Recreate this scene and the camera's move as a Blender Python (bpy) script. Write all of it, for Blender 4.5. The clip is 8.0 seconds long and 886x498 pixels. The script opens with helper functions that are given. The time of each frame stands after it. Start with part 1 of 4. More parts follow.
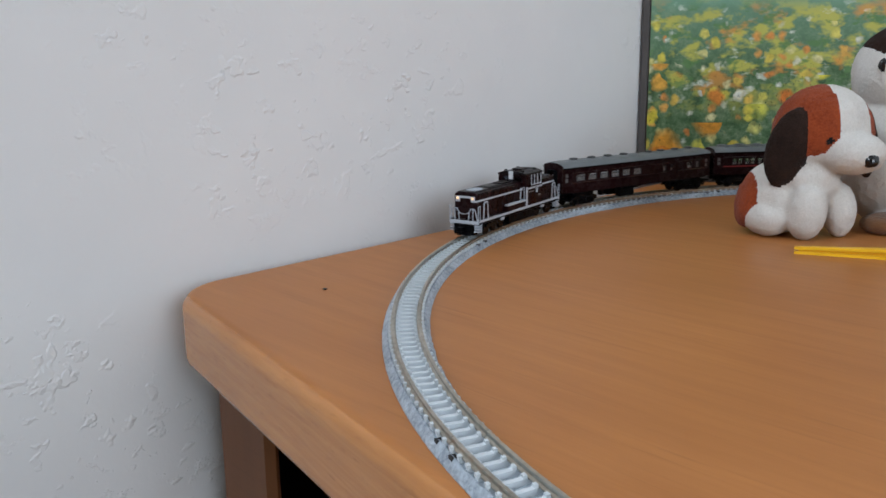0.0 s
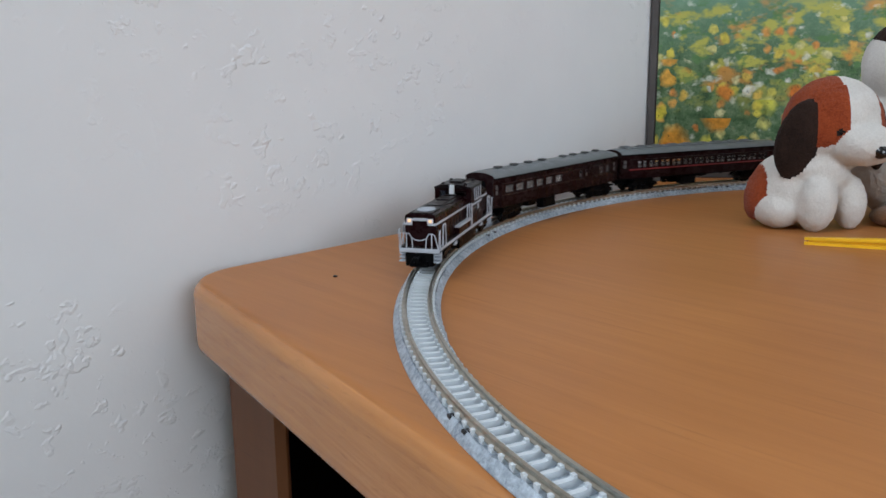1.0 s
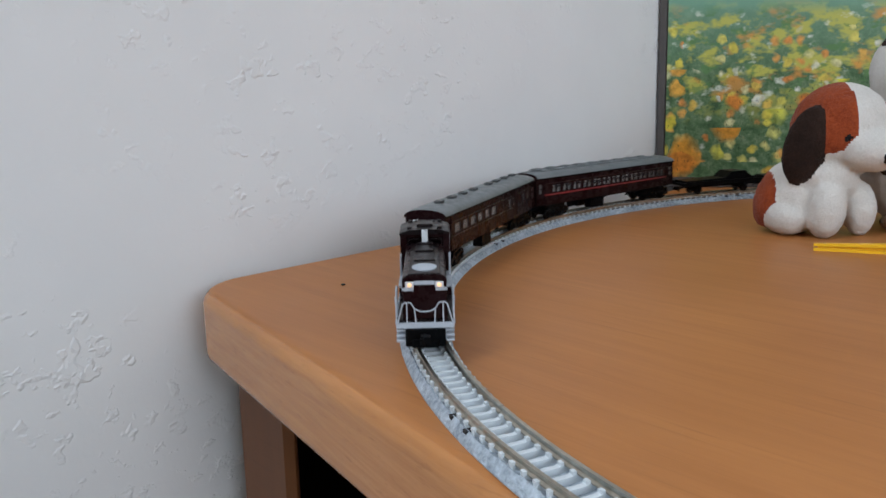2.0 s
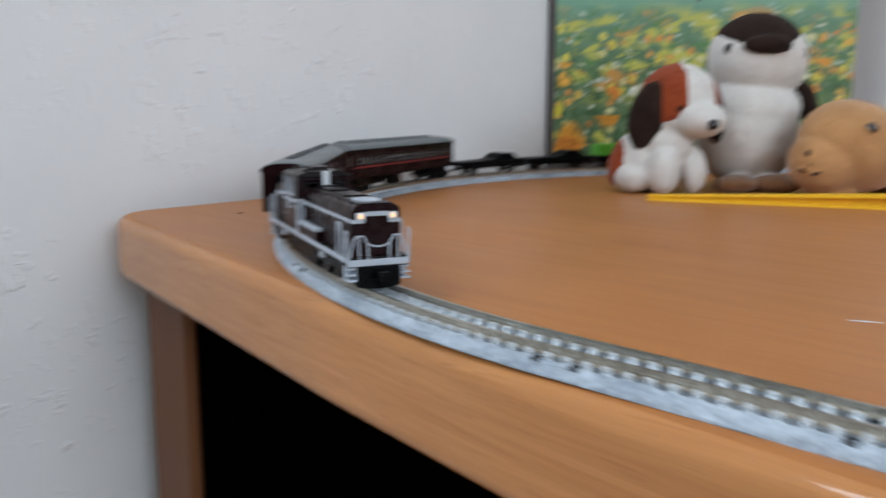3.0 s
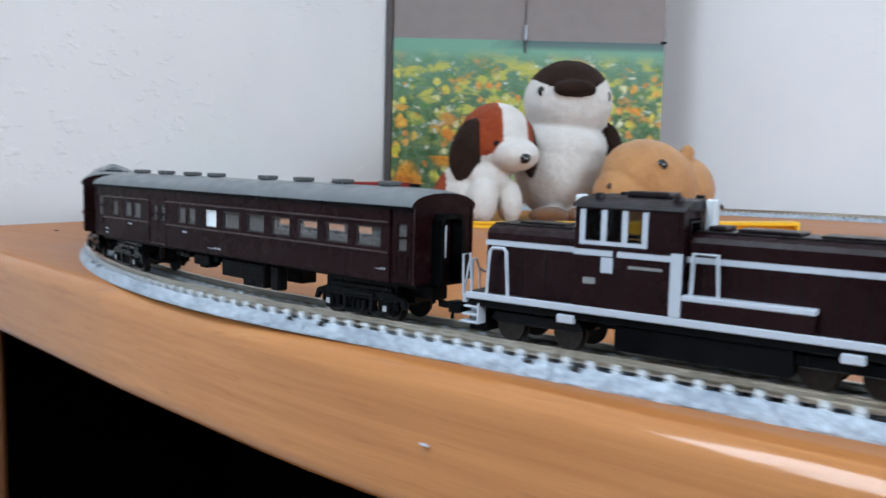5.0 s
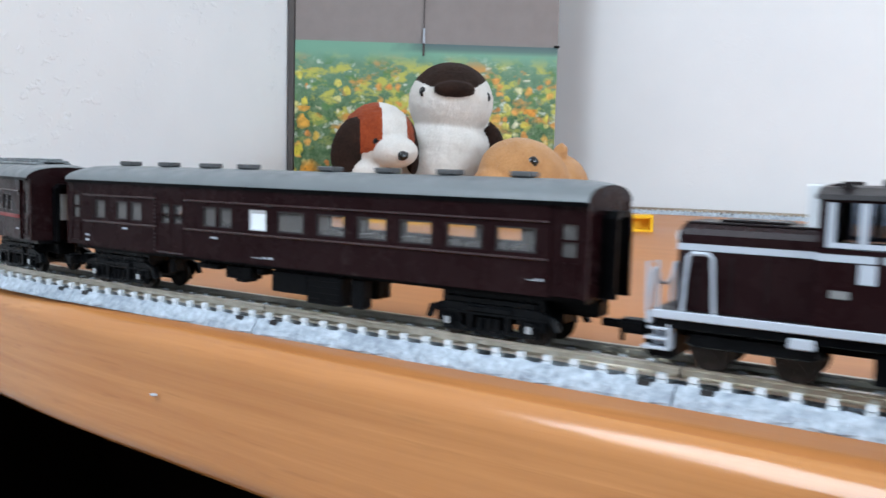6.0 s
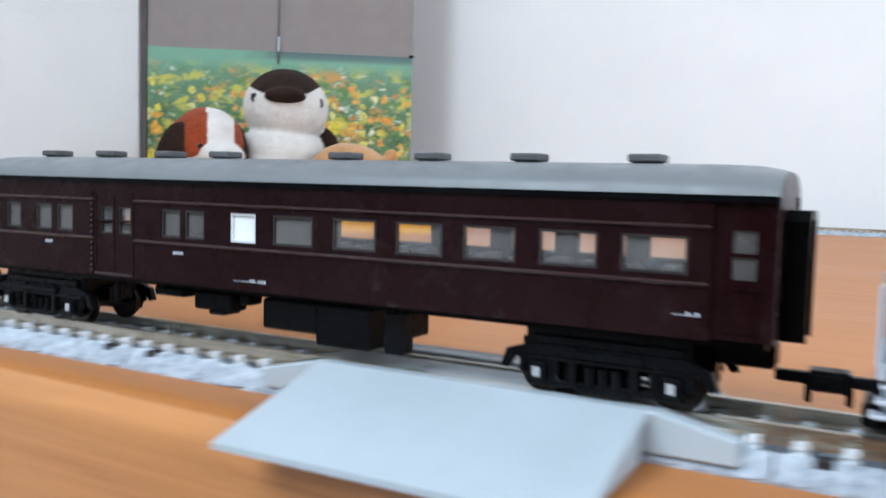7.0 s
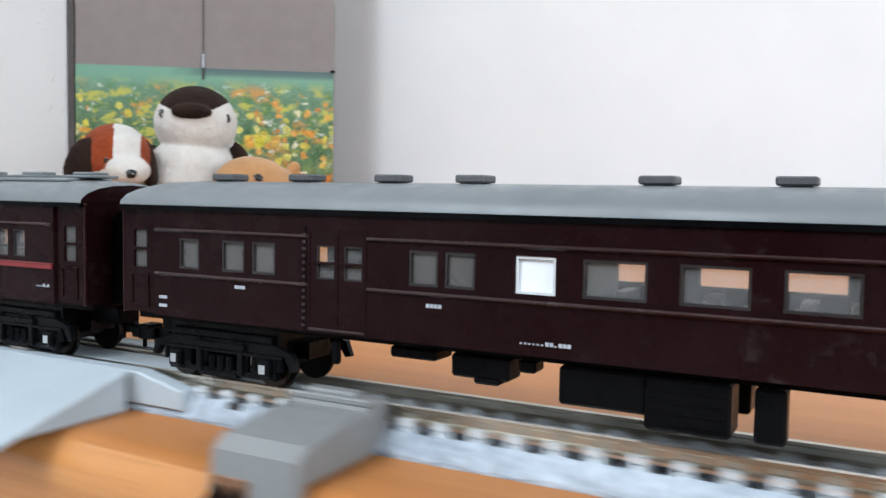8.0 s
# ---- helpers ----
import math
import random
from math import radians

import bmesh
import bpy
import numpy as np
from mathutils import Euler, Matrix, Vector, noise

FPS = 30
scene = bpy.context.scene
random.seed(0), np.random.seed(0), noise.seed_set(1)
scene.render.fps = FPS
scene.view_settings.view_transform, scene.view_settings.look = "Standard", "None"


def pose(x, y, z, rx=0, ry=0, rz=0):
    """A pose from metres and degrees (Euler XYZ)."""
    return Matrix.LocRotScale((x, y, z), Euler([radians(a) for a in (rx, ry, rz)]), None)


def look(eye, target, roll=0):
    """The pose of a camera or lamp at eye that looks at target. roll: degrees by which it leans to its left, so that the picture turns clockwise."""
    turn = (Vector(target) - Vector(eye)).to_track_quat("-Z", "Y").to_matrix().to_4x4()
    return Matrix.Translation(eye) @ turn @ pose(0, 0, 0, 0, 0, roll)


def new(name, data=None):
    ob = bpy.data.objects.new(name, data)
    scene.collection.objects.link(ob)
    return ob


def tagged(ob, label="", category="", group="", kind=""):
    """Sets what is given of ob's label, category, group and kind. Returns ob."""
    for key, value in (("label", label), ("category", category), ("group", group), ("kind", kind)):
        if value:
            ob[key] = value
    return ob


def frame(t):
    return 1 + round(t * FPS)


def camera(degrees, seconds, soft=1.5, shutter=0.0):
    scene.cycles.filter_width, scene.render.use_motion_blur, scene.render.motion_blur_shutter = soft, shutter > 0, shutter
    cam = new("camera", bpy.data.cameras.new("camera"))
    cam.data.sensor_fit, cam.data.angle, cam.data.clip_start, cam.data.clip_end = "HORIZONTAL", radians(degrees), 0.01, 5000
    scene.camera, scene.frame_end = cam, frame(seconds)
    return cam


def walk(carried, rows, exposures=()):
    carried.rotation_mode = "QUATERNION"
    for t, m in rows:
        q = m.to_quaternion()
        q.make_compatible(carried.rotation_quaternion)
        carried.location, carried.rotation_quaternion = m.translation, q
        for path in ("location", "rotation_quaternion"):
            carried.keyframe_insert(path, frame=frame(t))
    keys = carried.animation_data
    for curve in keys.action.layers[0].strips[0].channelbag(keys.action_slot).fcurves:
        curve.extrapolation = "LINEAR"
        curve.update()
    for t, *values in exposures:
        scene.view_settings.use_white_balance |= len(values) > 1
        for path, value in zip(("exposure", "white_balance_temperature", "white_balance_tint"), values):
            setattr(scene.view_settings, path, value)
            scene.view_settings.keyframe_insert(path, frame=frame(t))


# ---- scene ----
cam = camera(55.23, 8.0, soft=1.5, shutter=0.6)
# seconds, eye in metres, turn in degrees
EYES = [
    (0, 0.34203, -0.11934, 0.09736, 77.428, 0.719, 46.681),
    (0.5, 0.34283, -0.12122, 0.0928, 77.649, 0.597, 47.183),
    (1, 0.34249, -0.12238, 0.09055, 77.705, 0.636, 47.124),
    (2.5, 0.35743, -0.12104, 0.08373, 79.261, 1.508, 48.387),
    (2.9, 0.42202, -0.14822, 0.06625, 79.301, 0.789, 46.873),
    (3, 0.42641, -0.14765, 0.05583, 80.326, -0.11, 44.76),
    (3.2, 0.45493, -0.14875, 0.05183, 81.695, 0.09, 43.187),
    (3.5, 0.46924, -0.15261, 0.05181, 82.858, -0.29, 42.137),
    (4, 0.46411, -0.15302, 0.05014, 83.695, -0.187, 41.086),
    (4.5, 0.45225, -0.14979, 0.04679, 84.087, -0.814, 39.532),
    (4.7, 0.45266, -0.15141, 0.04409, 84.182, -1.174, 37.902),
    (5.8, 0.50822, -0.139, 0.03265, 84.525, -1.419, 33.154),
    (6, 0.51593, -0.13899, 0.0354, 84.657, -1.449, 32.783),
    (6.5, 0.54329, -0.1311, 0.03027, 85.041, -1.674, 31.779),
    (7, 0.58706, -0.10736, 0.03105, 85.696, -1.523, 28.495),
    (7.5, 0.61045, -0.10011, 0.0327, 86.499, -1.239, 28.019),
    (8, 0.66169, -0.10163, 0.03293, 86.338, -0.96, 27.783),
]
walk(cam, [(t, pose(*place)) for t, *place in EYES], exposures=[(0.0, 0.02, 6270, 10), (2.5, 0.04, 6270, 10), (3.5, 0.23, 6130, 9.5), (4.7, 0.36, 5920, 9), (5.8, 0.54, 6050, 9), (7.0, 0.58, 6050, 9), (8.0, 0.60, 6380, 10)])

# ---- light ----
world = bpy.data.worlds.new("sky")
scene.world = world
world.use_nodes = True
sky = world.node_tree.nodes.new("ShaderNodeTexSky")
sky.sky_type, sky.sun_disc = "NISHITA", False
sky.sun_elevation, sky.sun_rotation = radians(40), radians(150)
world.node_tree.links.new(sky.outputs[0], world.node_tree.nodes["Background"].inputs[0])
world.node_tree.nodes["Background"].inputs[1].default_value = 0.12
scene.view_settings.exposure = 0.0


def window_light(name, m, width, height, power, colour):
    data = bpy.data.lights.new(name, "AREA")
    data.shape, data.size, data.size_y, data.energy, data.color = "RECTANGLE", width, height, power, colour
    lamp = new(name, data)
    lamp.matrix_world = m
    return lamp


# daylight through the two windows of the room
window_light("window_light_east", look((2.90, -0.76, 0.90), (0.3, 0.15, 0.05)), 1.3, 1.1, 31.5, (0.86, 0.94, 1.0))
window_light("window_light_west", look((0.125, -1.12, 1.12), (0.9, -0.55, 0.40)), 1.05, 0.95, 25, (0.84, 0.93, 1.0))


# ---- materials ----
def material(name, colour, rough=0.5, metal=0.0, spec=0.5):
    mat = bpy.data.materials.new(name)
    mat.use_nodes = True
    shader = mat.node_tree.nodes["Principled BSDF"]
    shader.inputs["Base Color"].default_value = (*colour, 1)
    shader.inputs["Roughness"].default_value = rough
    shader.inputs["Metallic"].default_value = metal
    shader.inputs["Specular IOR Level"].default_value = spec
    return mat


class Net:
    """Short hand for node trees."""

    def __init__(self, mat):
        self.tree = mat.node_tree
        self.shader = self.tree.nodes["Principled BSDF"]

    def add(self, kind, **values):
        node = self.tree.nodes.new("ShaderNode" + kind)
        for key, value in values.items():
            if key in node.inputs:
                node.inputs[key].default_value = value
        return node

    def link(self, a, b):
        self.tree.links.new(a, b)

    def place(self, scale=(1, 1, 1), turn=(0, 0, 0)):
        coord, mapping = self.add("TexCoord"), self.add("Mapping")
        mapping.inputs["Scale"].default_value = scale
        mapping.inputs["Rotation"].default_value = turn
        self.link(coord.outputs["Object"], mapping.inputs["Vector"])
        return mapping.outputs["Vector"]

    def noise(self, where, scale, detail=4.0, rough=0.55):
        node = self.add("TexNoise", Scale=scale, Detail=detail, Roughness=rough)
        self.link(where, node.inputs["Vector"])
        return node.outputs["Fac"]

    def ramp(self, value, stops):
        node = self.add("ValToRGB")
        while len(node.color_ramp.elements) < len(stops):
            node.color_ramp.elements.new(0.5)
        for element, (at, colour) in zip(node.color_ramp.elements, stops):
            element.position, element.color = at, (*colour, 1)
        self.link(value, node.inputs["Fac"])
        return node.outputs["Color"]

    def mix(self, a, b, fac, blend="MIX"):
        node = self.tree.nodes.new("ShaderNodeMix")
        node.data_type, node.blend_type = "RGBA", blend
        if isinstance(fac, float):
            node.inputs[0].default_value = fac
        else:
            self.link(fac, node.inputs[0])
        for slot, value in ((6, a), (7, b)):
            if isinstance(value, tuple):
                node.inputs[slot].default_value = (*value, 1)
            else:
                self.link(value, node.inputs[slot])
        return node.outputs[2]

    def math(self, kind, a, b=0.0, c=None):
        node = self.tree.nodes.new("ShaderNodeMath")
        node.operation = kind
        for slot, value in ((0, a), (1, b), (2, c)):
            if value is None:
                continue
            if isinstance(value, (float, int)):
                node.inputs[slot].default_value = value
            else:
                self.link(value, node.inputs[slot])
        return node.outputs[0]

    def bump(self, height, strength, distance):
        node = self.add("Bump", Strength=strength, Distance=distance)
        self.link(height, node.inputs["Height"])
        self.link(node.outputs["Normal"], self.shader.inputs["Normal"])

    def colour(self, out):
        self.link(out, self.shader.inputs["Base Color"])

    def rough(self, out):
        self.link(out, self.shader.inputs["Roughness"])


def speckled(name, dark, light, scale, rough=0.6, metal=0.0, bump=0.2, depth=0.0004, spec=0.5):
    mat = material(name, light, rough, metal, spec)
    net = Net(mat)
    where = net.place()
    fine, broad = net.noise(where, scale), net.noise(where, scale / 7)
    net.colour(net.ramp(net.math("ADD", net.math("MULTIPLY", fine, 0.6), net.math("MULTIPLY", broad, 0.4)), [(0.32, dark), (0.68, light)]))
    net.bump(fine, bump, depth)
    return mat


def wall_plaster(name, relief, flake):
    mat = material(name, (0.78, 0.785, 0.79), 0.75)
    net = Net(mat)
    where = net.place()
    warp = net.add("TexNoise", Scale=9.0, Detail=2.0)
    net.link(where, warp.inputs["Vector"])
    # patches with trowel marks, smooth ones between
    patch = net.ramp(net.noise(where, 8.0, 2.0), [(0.45, (0, 0, 0)), (0.58, (1, 1, 1))])
    strokes = net.noise(net.mix(net.place((85, 85, 120), (0.5, 0.3, 0)), warp.outputs["Color"], 2.2, "ADD"), 1.0, 3.0, 0.6)
    cross = net.noise(net.mix(net.place((100, 100, 90), (0.4, 0.1, 0)), warp.outputs["Color"], 2.8, "ADD"), 0.7, 3.0, 0.6)
    flakes = net.math("ADD", net.ramp(strokes, [(0.59, (0, 0, 0)), (0.66, (1, 1, 1))]), net.ramp(cross, [(0.61, (0, 0, 0)), (0.67, (1, 1, 1))]))
    broad = net.noise(where, 11.0, 3.0)
    both = net.math("MULTIPLY", net.math("MULTIPLY", flakes, patch), flake)
    both = net.math("ADD", both, net.math("MULTIPLY", broad, 1.0))
    both = net.math("ADD", both, net.math("MULTIPLY", net.noise(where, 420.0, 2.0), 0.05))
    net.bump(both, relief, 0.0022)
    net.colour(net.ramp(broad, [(0.3, (0.76, 0.765, 0.775)), (0.7, (0.80, 0.80, 0.805))]))
    return mat


def wood(name, dark, light, rough=0.34, stretch=(2.2, 26.0, 26.0), spec=0.45, figure=0.74):
    mat = material(name, light, rough, 0.0, spec)
    net = Net(mat)
    where = net.place(stretch)
    warp = net.add("TexNoise", Scale=1.1, Detail=2.0)
    net.link(where, warp.inputs["Vector"])
    moved = net.mix(where, warp.outputs["Color"], 0.9, "ADD")
    grain = net.noise(moved, 2.4, 6.0, 0.62)
    pores = net.noise(net.place((14.0, 620.0, 620.0)), 1.0, 2.0)
    cloud = net.noise(net.place(), 6.0, 3.0)
    value = net.math("ADD", net.math("MULTIPLY", grain, figure), net.math("MULTIPLY", cloud, 1 - figure))
    base = net.ramp(value, [(0.30, dark), (0.52, tuple((a + b) / 2 for a, b in zip(dark, light))), (0.72, light)])
    net.colour(net.mix(base, tuple(a * 0.62 for a in dark), net.ramp(pores, [(0.62, (0, 0, 0)), (0.78, (0.40, 0.40, 0.40))])))
    net.rough(net.ramp(cloud, [(0.3, (rough - 0.07,) * 3), (0.7, (rough + 0.09,) * 3)]))
    net.bump(pores, 0.08, 0.0004)
    return mat


def painted(name, colour, rough, vary=0.16, spec=0.45, scuffs=0.0):
    """Moulded and painted model plastic: faint dust and handling wear."""
    mat = material(name, colour, rough, 0.0, spec)
    net = Net(mat)
    where = net.place()
    dust = net.noise(where, 260.0, 4.0)
    broad = net.noise(where, 55.0, 3.0)
    low, high = tuple(c * (1 - vary) for c in colour), tuple(min(1.0, c * (1 + vary) + 0.004) for c in colour)
    tone = net.ramp(broad, [(0.3, low), (0.7, high)])
    if scuffs:
        rubbed = net.math("MULTIPLY", net.ramp(net.noise(where, 340.0, 5.0, 0.7), [(0.56, (0,) * 3), (0.74, (scuffs,) * 3)]), net.ramp(net.noise(where, 42.0, 2.0), [(0.50, (0,) * 3), (0.66, (1,) * 3)]))
        tone = net.mix(tone, (0.13, 0.11, 0.105), rubbed)
    net.colour(tone)
    net.rough(net.ramp(dust, [(0.35, (rough - 0.06,) * 3), (0.7, (rough + 0.14,) * 3)]))
    net.bump(dust, 0.06, 0.00015)
    return mat


def plush(name, dark, light, sheen=0.3):
    mat = material(name, light, 0.95, 0.0, 0.15)
    net = Net(mat)
    where = net.place()
    pile, broad = net.noise(where, 900.0, 4.0, 0.7), net.noise(where, 60.0, 3.0)
    net.colour(net.ramp(net.math("ADD", net.math("MULTIPLY", pile, 0.55), net.math("MULTIPLY", broad, 0.45)), [(0.34, dark), (0.62, light)]))
    net.bump(net.math("ADD", pile, net.math("MULTIPLY", broad, 0.8)), 0.7, 0.0012)
    net.shader.inputs["Sheen Weight"].default_value = sheen
    net.shader.inputs["Sheen Roughness"].default_value = 0.5
    return mat


def flower_photo():
    """Matt print of a flower meadow: blurred greens, orange, yellow and white blossoms, smaller towards the far edge."""
    mat = material("meadow_print", (0.2, 0.3, 0.1), 0.5, 0.0, 0.3)
    net = Net(mat)
    where = net.place()
    split = net.add("SeparateXYZ")
    net.link(where, split.inputs[0])
    up = split.outputs["Z"]
    grass = net.mix(net.ramp(net.noise(where, 95.0, 6.0, 0.78), [(0.30, (0.014, 0.036, 0.012)), (0.48, (0.070, 0.138, 0.054)), (0.70, (0.23, 0.29, 0.175))]),
                    (0.20, 0.36, 0.25), net.ramp(up, [(0.085, (0.05,) * 3), (0.15, (0.8,) * 3)]))
    warp = net.add("TexNoise", Scale=120.0, Detail=2.0)
    net.link(where, warp.inputs["Vector"])
    moved = net.mix(where, warp.outputs["Color"], 0.008, "ADD")
    result = grass
    far = net.math("MULTIPLY", net.ramp(up, [(0.045, (0,) * 3), (0.085, (1,) * 3)]), net.ramp(up, [(0.130, (1,) * 3), (0.148, (0,) * 3)]))
    for scale, tint, low in ((46.0, (0.56, 0.52, 0.09), 0.50), (38.0, (0.68, 0.30, 0.06), 0.56), (58.0, (0.74, 0.78, 0.68), 0.60), (74.0, (0.10, 0.22, 0.07), 0.55)):
        cloud = net.ramp(net.noise(net.place((scale, scale, scale * 1.5), (scale, 0.3, 0.1)), 1.0, 3.0, 0.6), [(low, (0,) * 3), (low + 0.10, (0.8,) * 3)])
        result = net.mix(result, tint, net.math("MULTIPLY", cloud, far))
    kinds = [(105.0, 0.28, [(0.0, (0.70, 0.22, 0.05)), (0.3, (0.78, 0.40, 0.10)), (0.5, (0.74, 0.66, 0.10)), (0.82, (0.80, 0.82, 0.72))], 0.42, (0.02, 0.130), 0),
             (64.0, 0.30, [(0.0, (0.70, 0.20, 0.03)), (0.3, (0.80, 0.40, 0.07)), (0.5, (0.72, 0.68, 0.06)), (0.86, (0.82, 0.84, 0.74))], 0.50, (-0.1, 0.098), 0),
             (33.0, 0.29, [(0.0, (0.72, 0.22, 0.03)), (0.35, (0.78, 0.36, 0.04)), (0.5, (0.66, 0.66, 0.04)), (0.92, (0.70, 0.72, 0.10))], 0.60, (-0.1, 0.062), 0)]
    for scale, size, colours, share, (low, high), _ in kinds:
        voro = net.add("TexVoronoi", Scale=scale, Randomness=0.95)
        net.link(moved, voro.inputs["Vector"])
        cell = net.add("SeparateColor")
        net.link(voro.outputs["Color"], cell.inputs[0])
        disc = net.ramp(voro.outputs["Distance"], [(size, (1, 1, 1)), (size + 0.20, (0, 0, 0))])
        chosen = net.math("GREATER_THAN", cell.outputs[0], share)
        zone = net.math("LESS_THAN", net.math("ADD", up, net.math("MULTIPLY", cell.outputs[2], 0.02)), high)
        zone = net.math("MULTIPLY", zone, net.math("GREATER_THAN", up, low))
        mask = net.math("MULTIPLY", net.math("MULTIPLY", disc, chosen), zone)
        tint = net.ramp(cell.outputs[1], colours)
        shade = net.mix(tint, net.ramp(net.noise(where, 190.0, 2.0), [(0.3, (0.45,) * 3), (0.62, (0.95,) * 3)]), 0.8, "MULTIPLY")
        result = net.mix(result, shade, mask)
    # fine stems and seed heads between the blossoms
    stems = net.ramp(net.noise(net.place((520, 520, 260)), 1.0, 3.0, 0.7), [(0.60, (0,) * 3), (0.68, (0.75,) * 3)])
    result = net.mix(result, (0.018, 0.034, 0.014), net.math("MULTIPLY", stems, net.ramp(up, [(0.075, (1,) * 3), (0.105, (0,) * 3)])))
    # far edge of the field: a hazy blue-green strip
    result = net.mix(result, (0.19, 0.38, 0.28), net.ramp(up, [(0.132, (0,) * 3), (0.145, (0.8,) * 3)]))
    # a dark tree line on one half of it
    tree_line = net.math("MULTIPLY", net.ramp(up, [(0.1465, (0,) * 3), (0.1490, (0.85,) * 3)]), net.ramp(net.math("ADD", split.outputs["X"], net.math("MULTIPLY", net.noise(where, 60.0, 2.0), 0.05)), [(0.115, (0,) * 3), (0.150, (1,) * 3)]))
    net.colour(net.mix(result, (0.085, 0.115, 0.135), tree_line))
    return mat


PLASTER = wall_plaster("trowelled_white_wallpaper", 0.60, 0.34)
# Made-up dark finish for the unseen south wall, to cut bounced light.
FAR_WALL = wood("dark_unseen_wall", (0.10, 0.062, 0.036), (0.17, 0.11, 0.07), 0.6, (26.0, 26.0, 2.2))
PLASTER_CALM = wall_plaster("smoother_white_wallpaper", 0.30, 0.10)
CEILING_PAINT = speckled("ceiling_paint", (0.74, 0.74, 0.73), (0.82, 0.82, 0.81), 90, 0.85)
FLOOR_WOOD = wood("floor_boards", (0.16, 0.09, 0.045), (0.30, 0.19, 0.10), 0.45)
TABLE_WOOD = wood("orange_brown_table_veneer", (0.345, 0.126, 0.034), (0.49, 0.200, 0.060), 0.44, (5.0, 60.0, 60.0), 0.28, 0.50)
EDGE_WOOD = wood("orange_brown_solid_edge", (0.38, 0.148, 0.043), (0.58, 0.262, 0.088), 0.12, (3.2, 60.0, 170.0), 0.5, 0.60)
# Table wood with the shade below the top put into its colour.
LEG_SHADED = wood("table_leg_wood_shaded", (0.095, 0.034, 0.011), (0.150, 0.056, 0.017), 0.45, (26.0, 26.0, 2.2))
# Near-black colour stands in for the deep shade under the table.
INNER_SHADE = wood("inner_wood_painted_shade", (0.0010, 0.0007, 0.0006), (0.0020, 0.0012, 0.0009), 0.85, (2.2, 26.0, 26.0), 0.02)
WINDOW_PAINT = speckled("window_frame_paint", (0.72, 0.72, 0.70), (0.80, 0.80, 0.78), 80, 0.45)
BALLAST = speckled("grey_moulded_ballast", (0.165, 0.20, 0.25), (0.53, 0.60, 0.67), 620, 0.62, 0.0, 1.0, 0.0009)
SLEEPER_GREY = painted("pale_concrete_sleeper", (0.62, 0.665, 0.70), 0.55, 0.10)
RAIL_METAL = speckled("nickel_silver_rail", (0.34, 0.31, 0.25), (0.60, 0.57, 0.50), 300, 0.28, 1.0, 0.1, 0.0001)
JOINT_BLACK = material("joiner_shadow_black", (0.012, 0.012, 0.014), 0.7)
ROAD_GREY = painted("smooth_grey_road_plastic", (0.39, 0.445, 0.485), 0.42, 0.05)
FEEDER_GREY = painted("mid_grey_feeder_plastic", (0.20, 0.205, 0.205), 0.42, 0.06)
MAROON = painted("dark_maroon_paint", (0.0105, 0.0026, 0.0034), 0.26, 0.16, 0.10)
MAROON_CAR = painted("grape_brown_paint", (0.0105, 0.0022, 0.0029), 0.24, 0.12, 0.075, 0.22)
ROOF_GREY = painted("warm_grey_roof", (0.140, 0.155, 0.163), 0.40, 0.08)
LOCO_ROOF = painted("brown_hood_top", (0.0070, 0.0040, 0.0046), 0.32, 0.16, 0.16)
WHITE_PAINT = painted("white_lining", (0.42, 0.46, 0.52), 0.45, 0.06)
BEAD_PAINT = painted("glossy_grape_brown_bead", (0.020, 0.0050, 0.0058), 0.16, 0.10, 0.50)
BLACK_PLASTIC = painted("black_underframe_plastic", (0.0012, 0.0014, 0.0020), 0.30, 0.16, 0.045, 0.02)
BOGIE_PLASTIC = painted("satin_black_bogie_plastic", (0.0012, 0.0016, 0.0024), 0.20, 0.16, 0.09, 0.02)
WHEEL_METAL = speckled("blackened_wheel", (0.016, 0.014, 0.013), (0.05, 0.044, 0.040), 400, 0.4, 1.0, 0.05, 0.0001)
RED_LINE = painted("red_class_line", (0.20, 0.014, 0.016), 0.45)
AXLE_SILVER = painted("dull_silver_axle_box", (0.34, 0.36, 0.38), 0.4, 0.1)
SILVER = painted("silver_paint", (0.62, 0.65, 0.68), 0.35, 0.05)
INTERIOR = painted("dim_interior_plastic", (0.28, 0.24, 0.215), 0.6)
FRAME_GREY = painted("grey_window_frame", (0.020, 0.017, 0.017), 0.35, 0.15)
BLIND = painted("white_window_blind", (0.80, 0.84, 0.88), 0.6, 0.03)
GREEN = painted("bright_green_plastic", (0.10, 0.42, 0.025), 0.45)
RED = painted("wagon_red_paint", (0.36, 0.028, 0.03), 0.45)
YELLOW = painted("yellow_plastic", (0.84, 0.48, 0.014), 0.38, 0.05)
PANEL_GREY = speckled("taupe_card", (0.225, 0.192, 0.184), (0.258, 0.224, 0.214), 60, 0.7)
PANEL_EDGE = speckled("dark_card_edge", (0.06, 0.052, 0.05), (0.085, 0.075, 0.072), 90, 0.65)
MEADOW = flower_photo()
PLUSH_WHITE = plush("white_plush", (0.58, 0.55, 0.51), (0.71, 0.685, 0.65), 0.08)
PLUSH_RUST = plush("rust_plush", (0.16, 0.024, 0.007), (0.33, 0.066, 0.020), 0.1)
PLUSH_BROWN = plush("dark_brown_plush", (0.010, 0.0055, 0.004), (0.034, 0.018, 0.013), 0.03)
PLUSH_FEET = plush("brown_felt", (0.13, 0.055, 0.022), (0.24, 0.11, 0.045))
PLUSH_TAN = plush("tan_plush", (0.38, 0.185, 0.070), (0.54, 0.285, 0.118))
BEAD = material("black_bead", (0.008, 0.008, 0.009), 0.12)
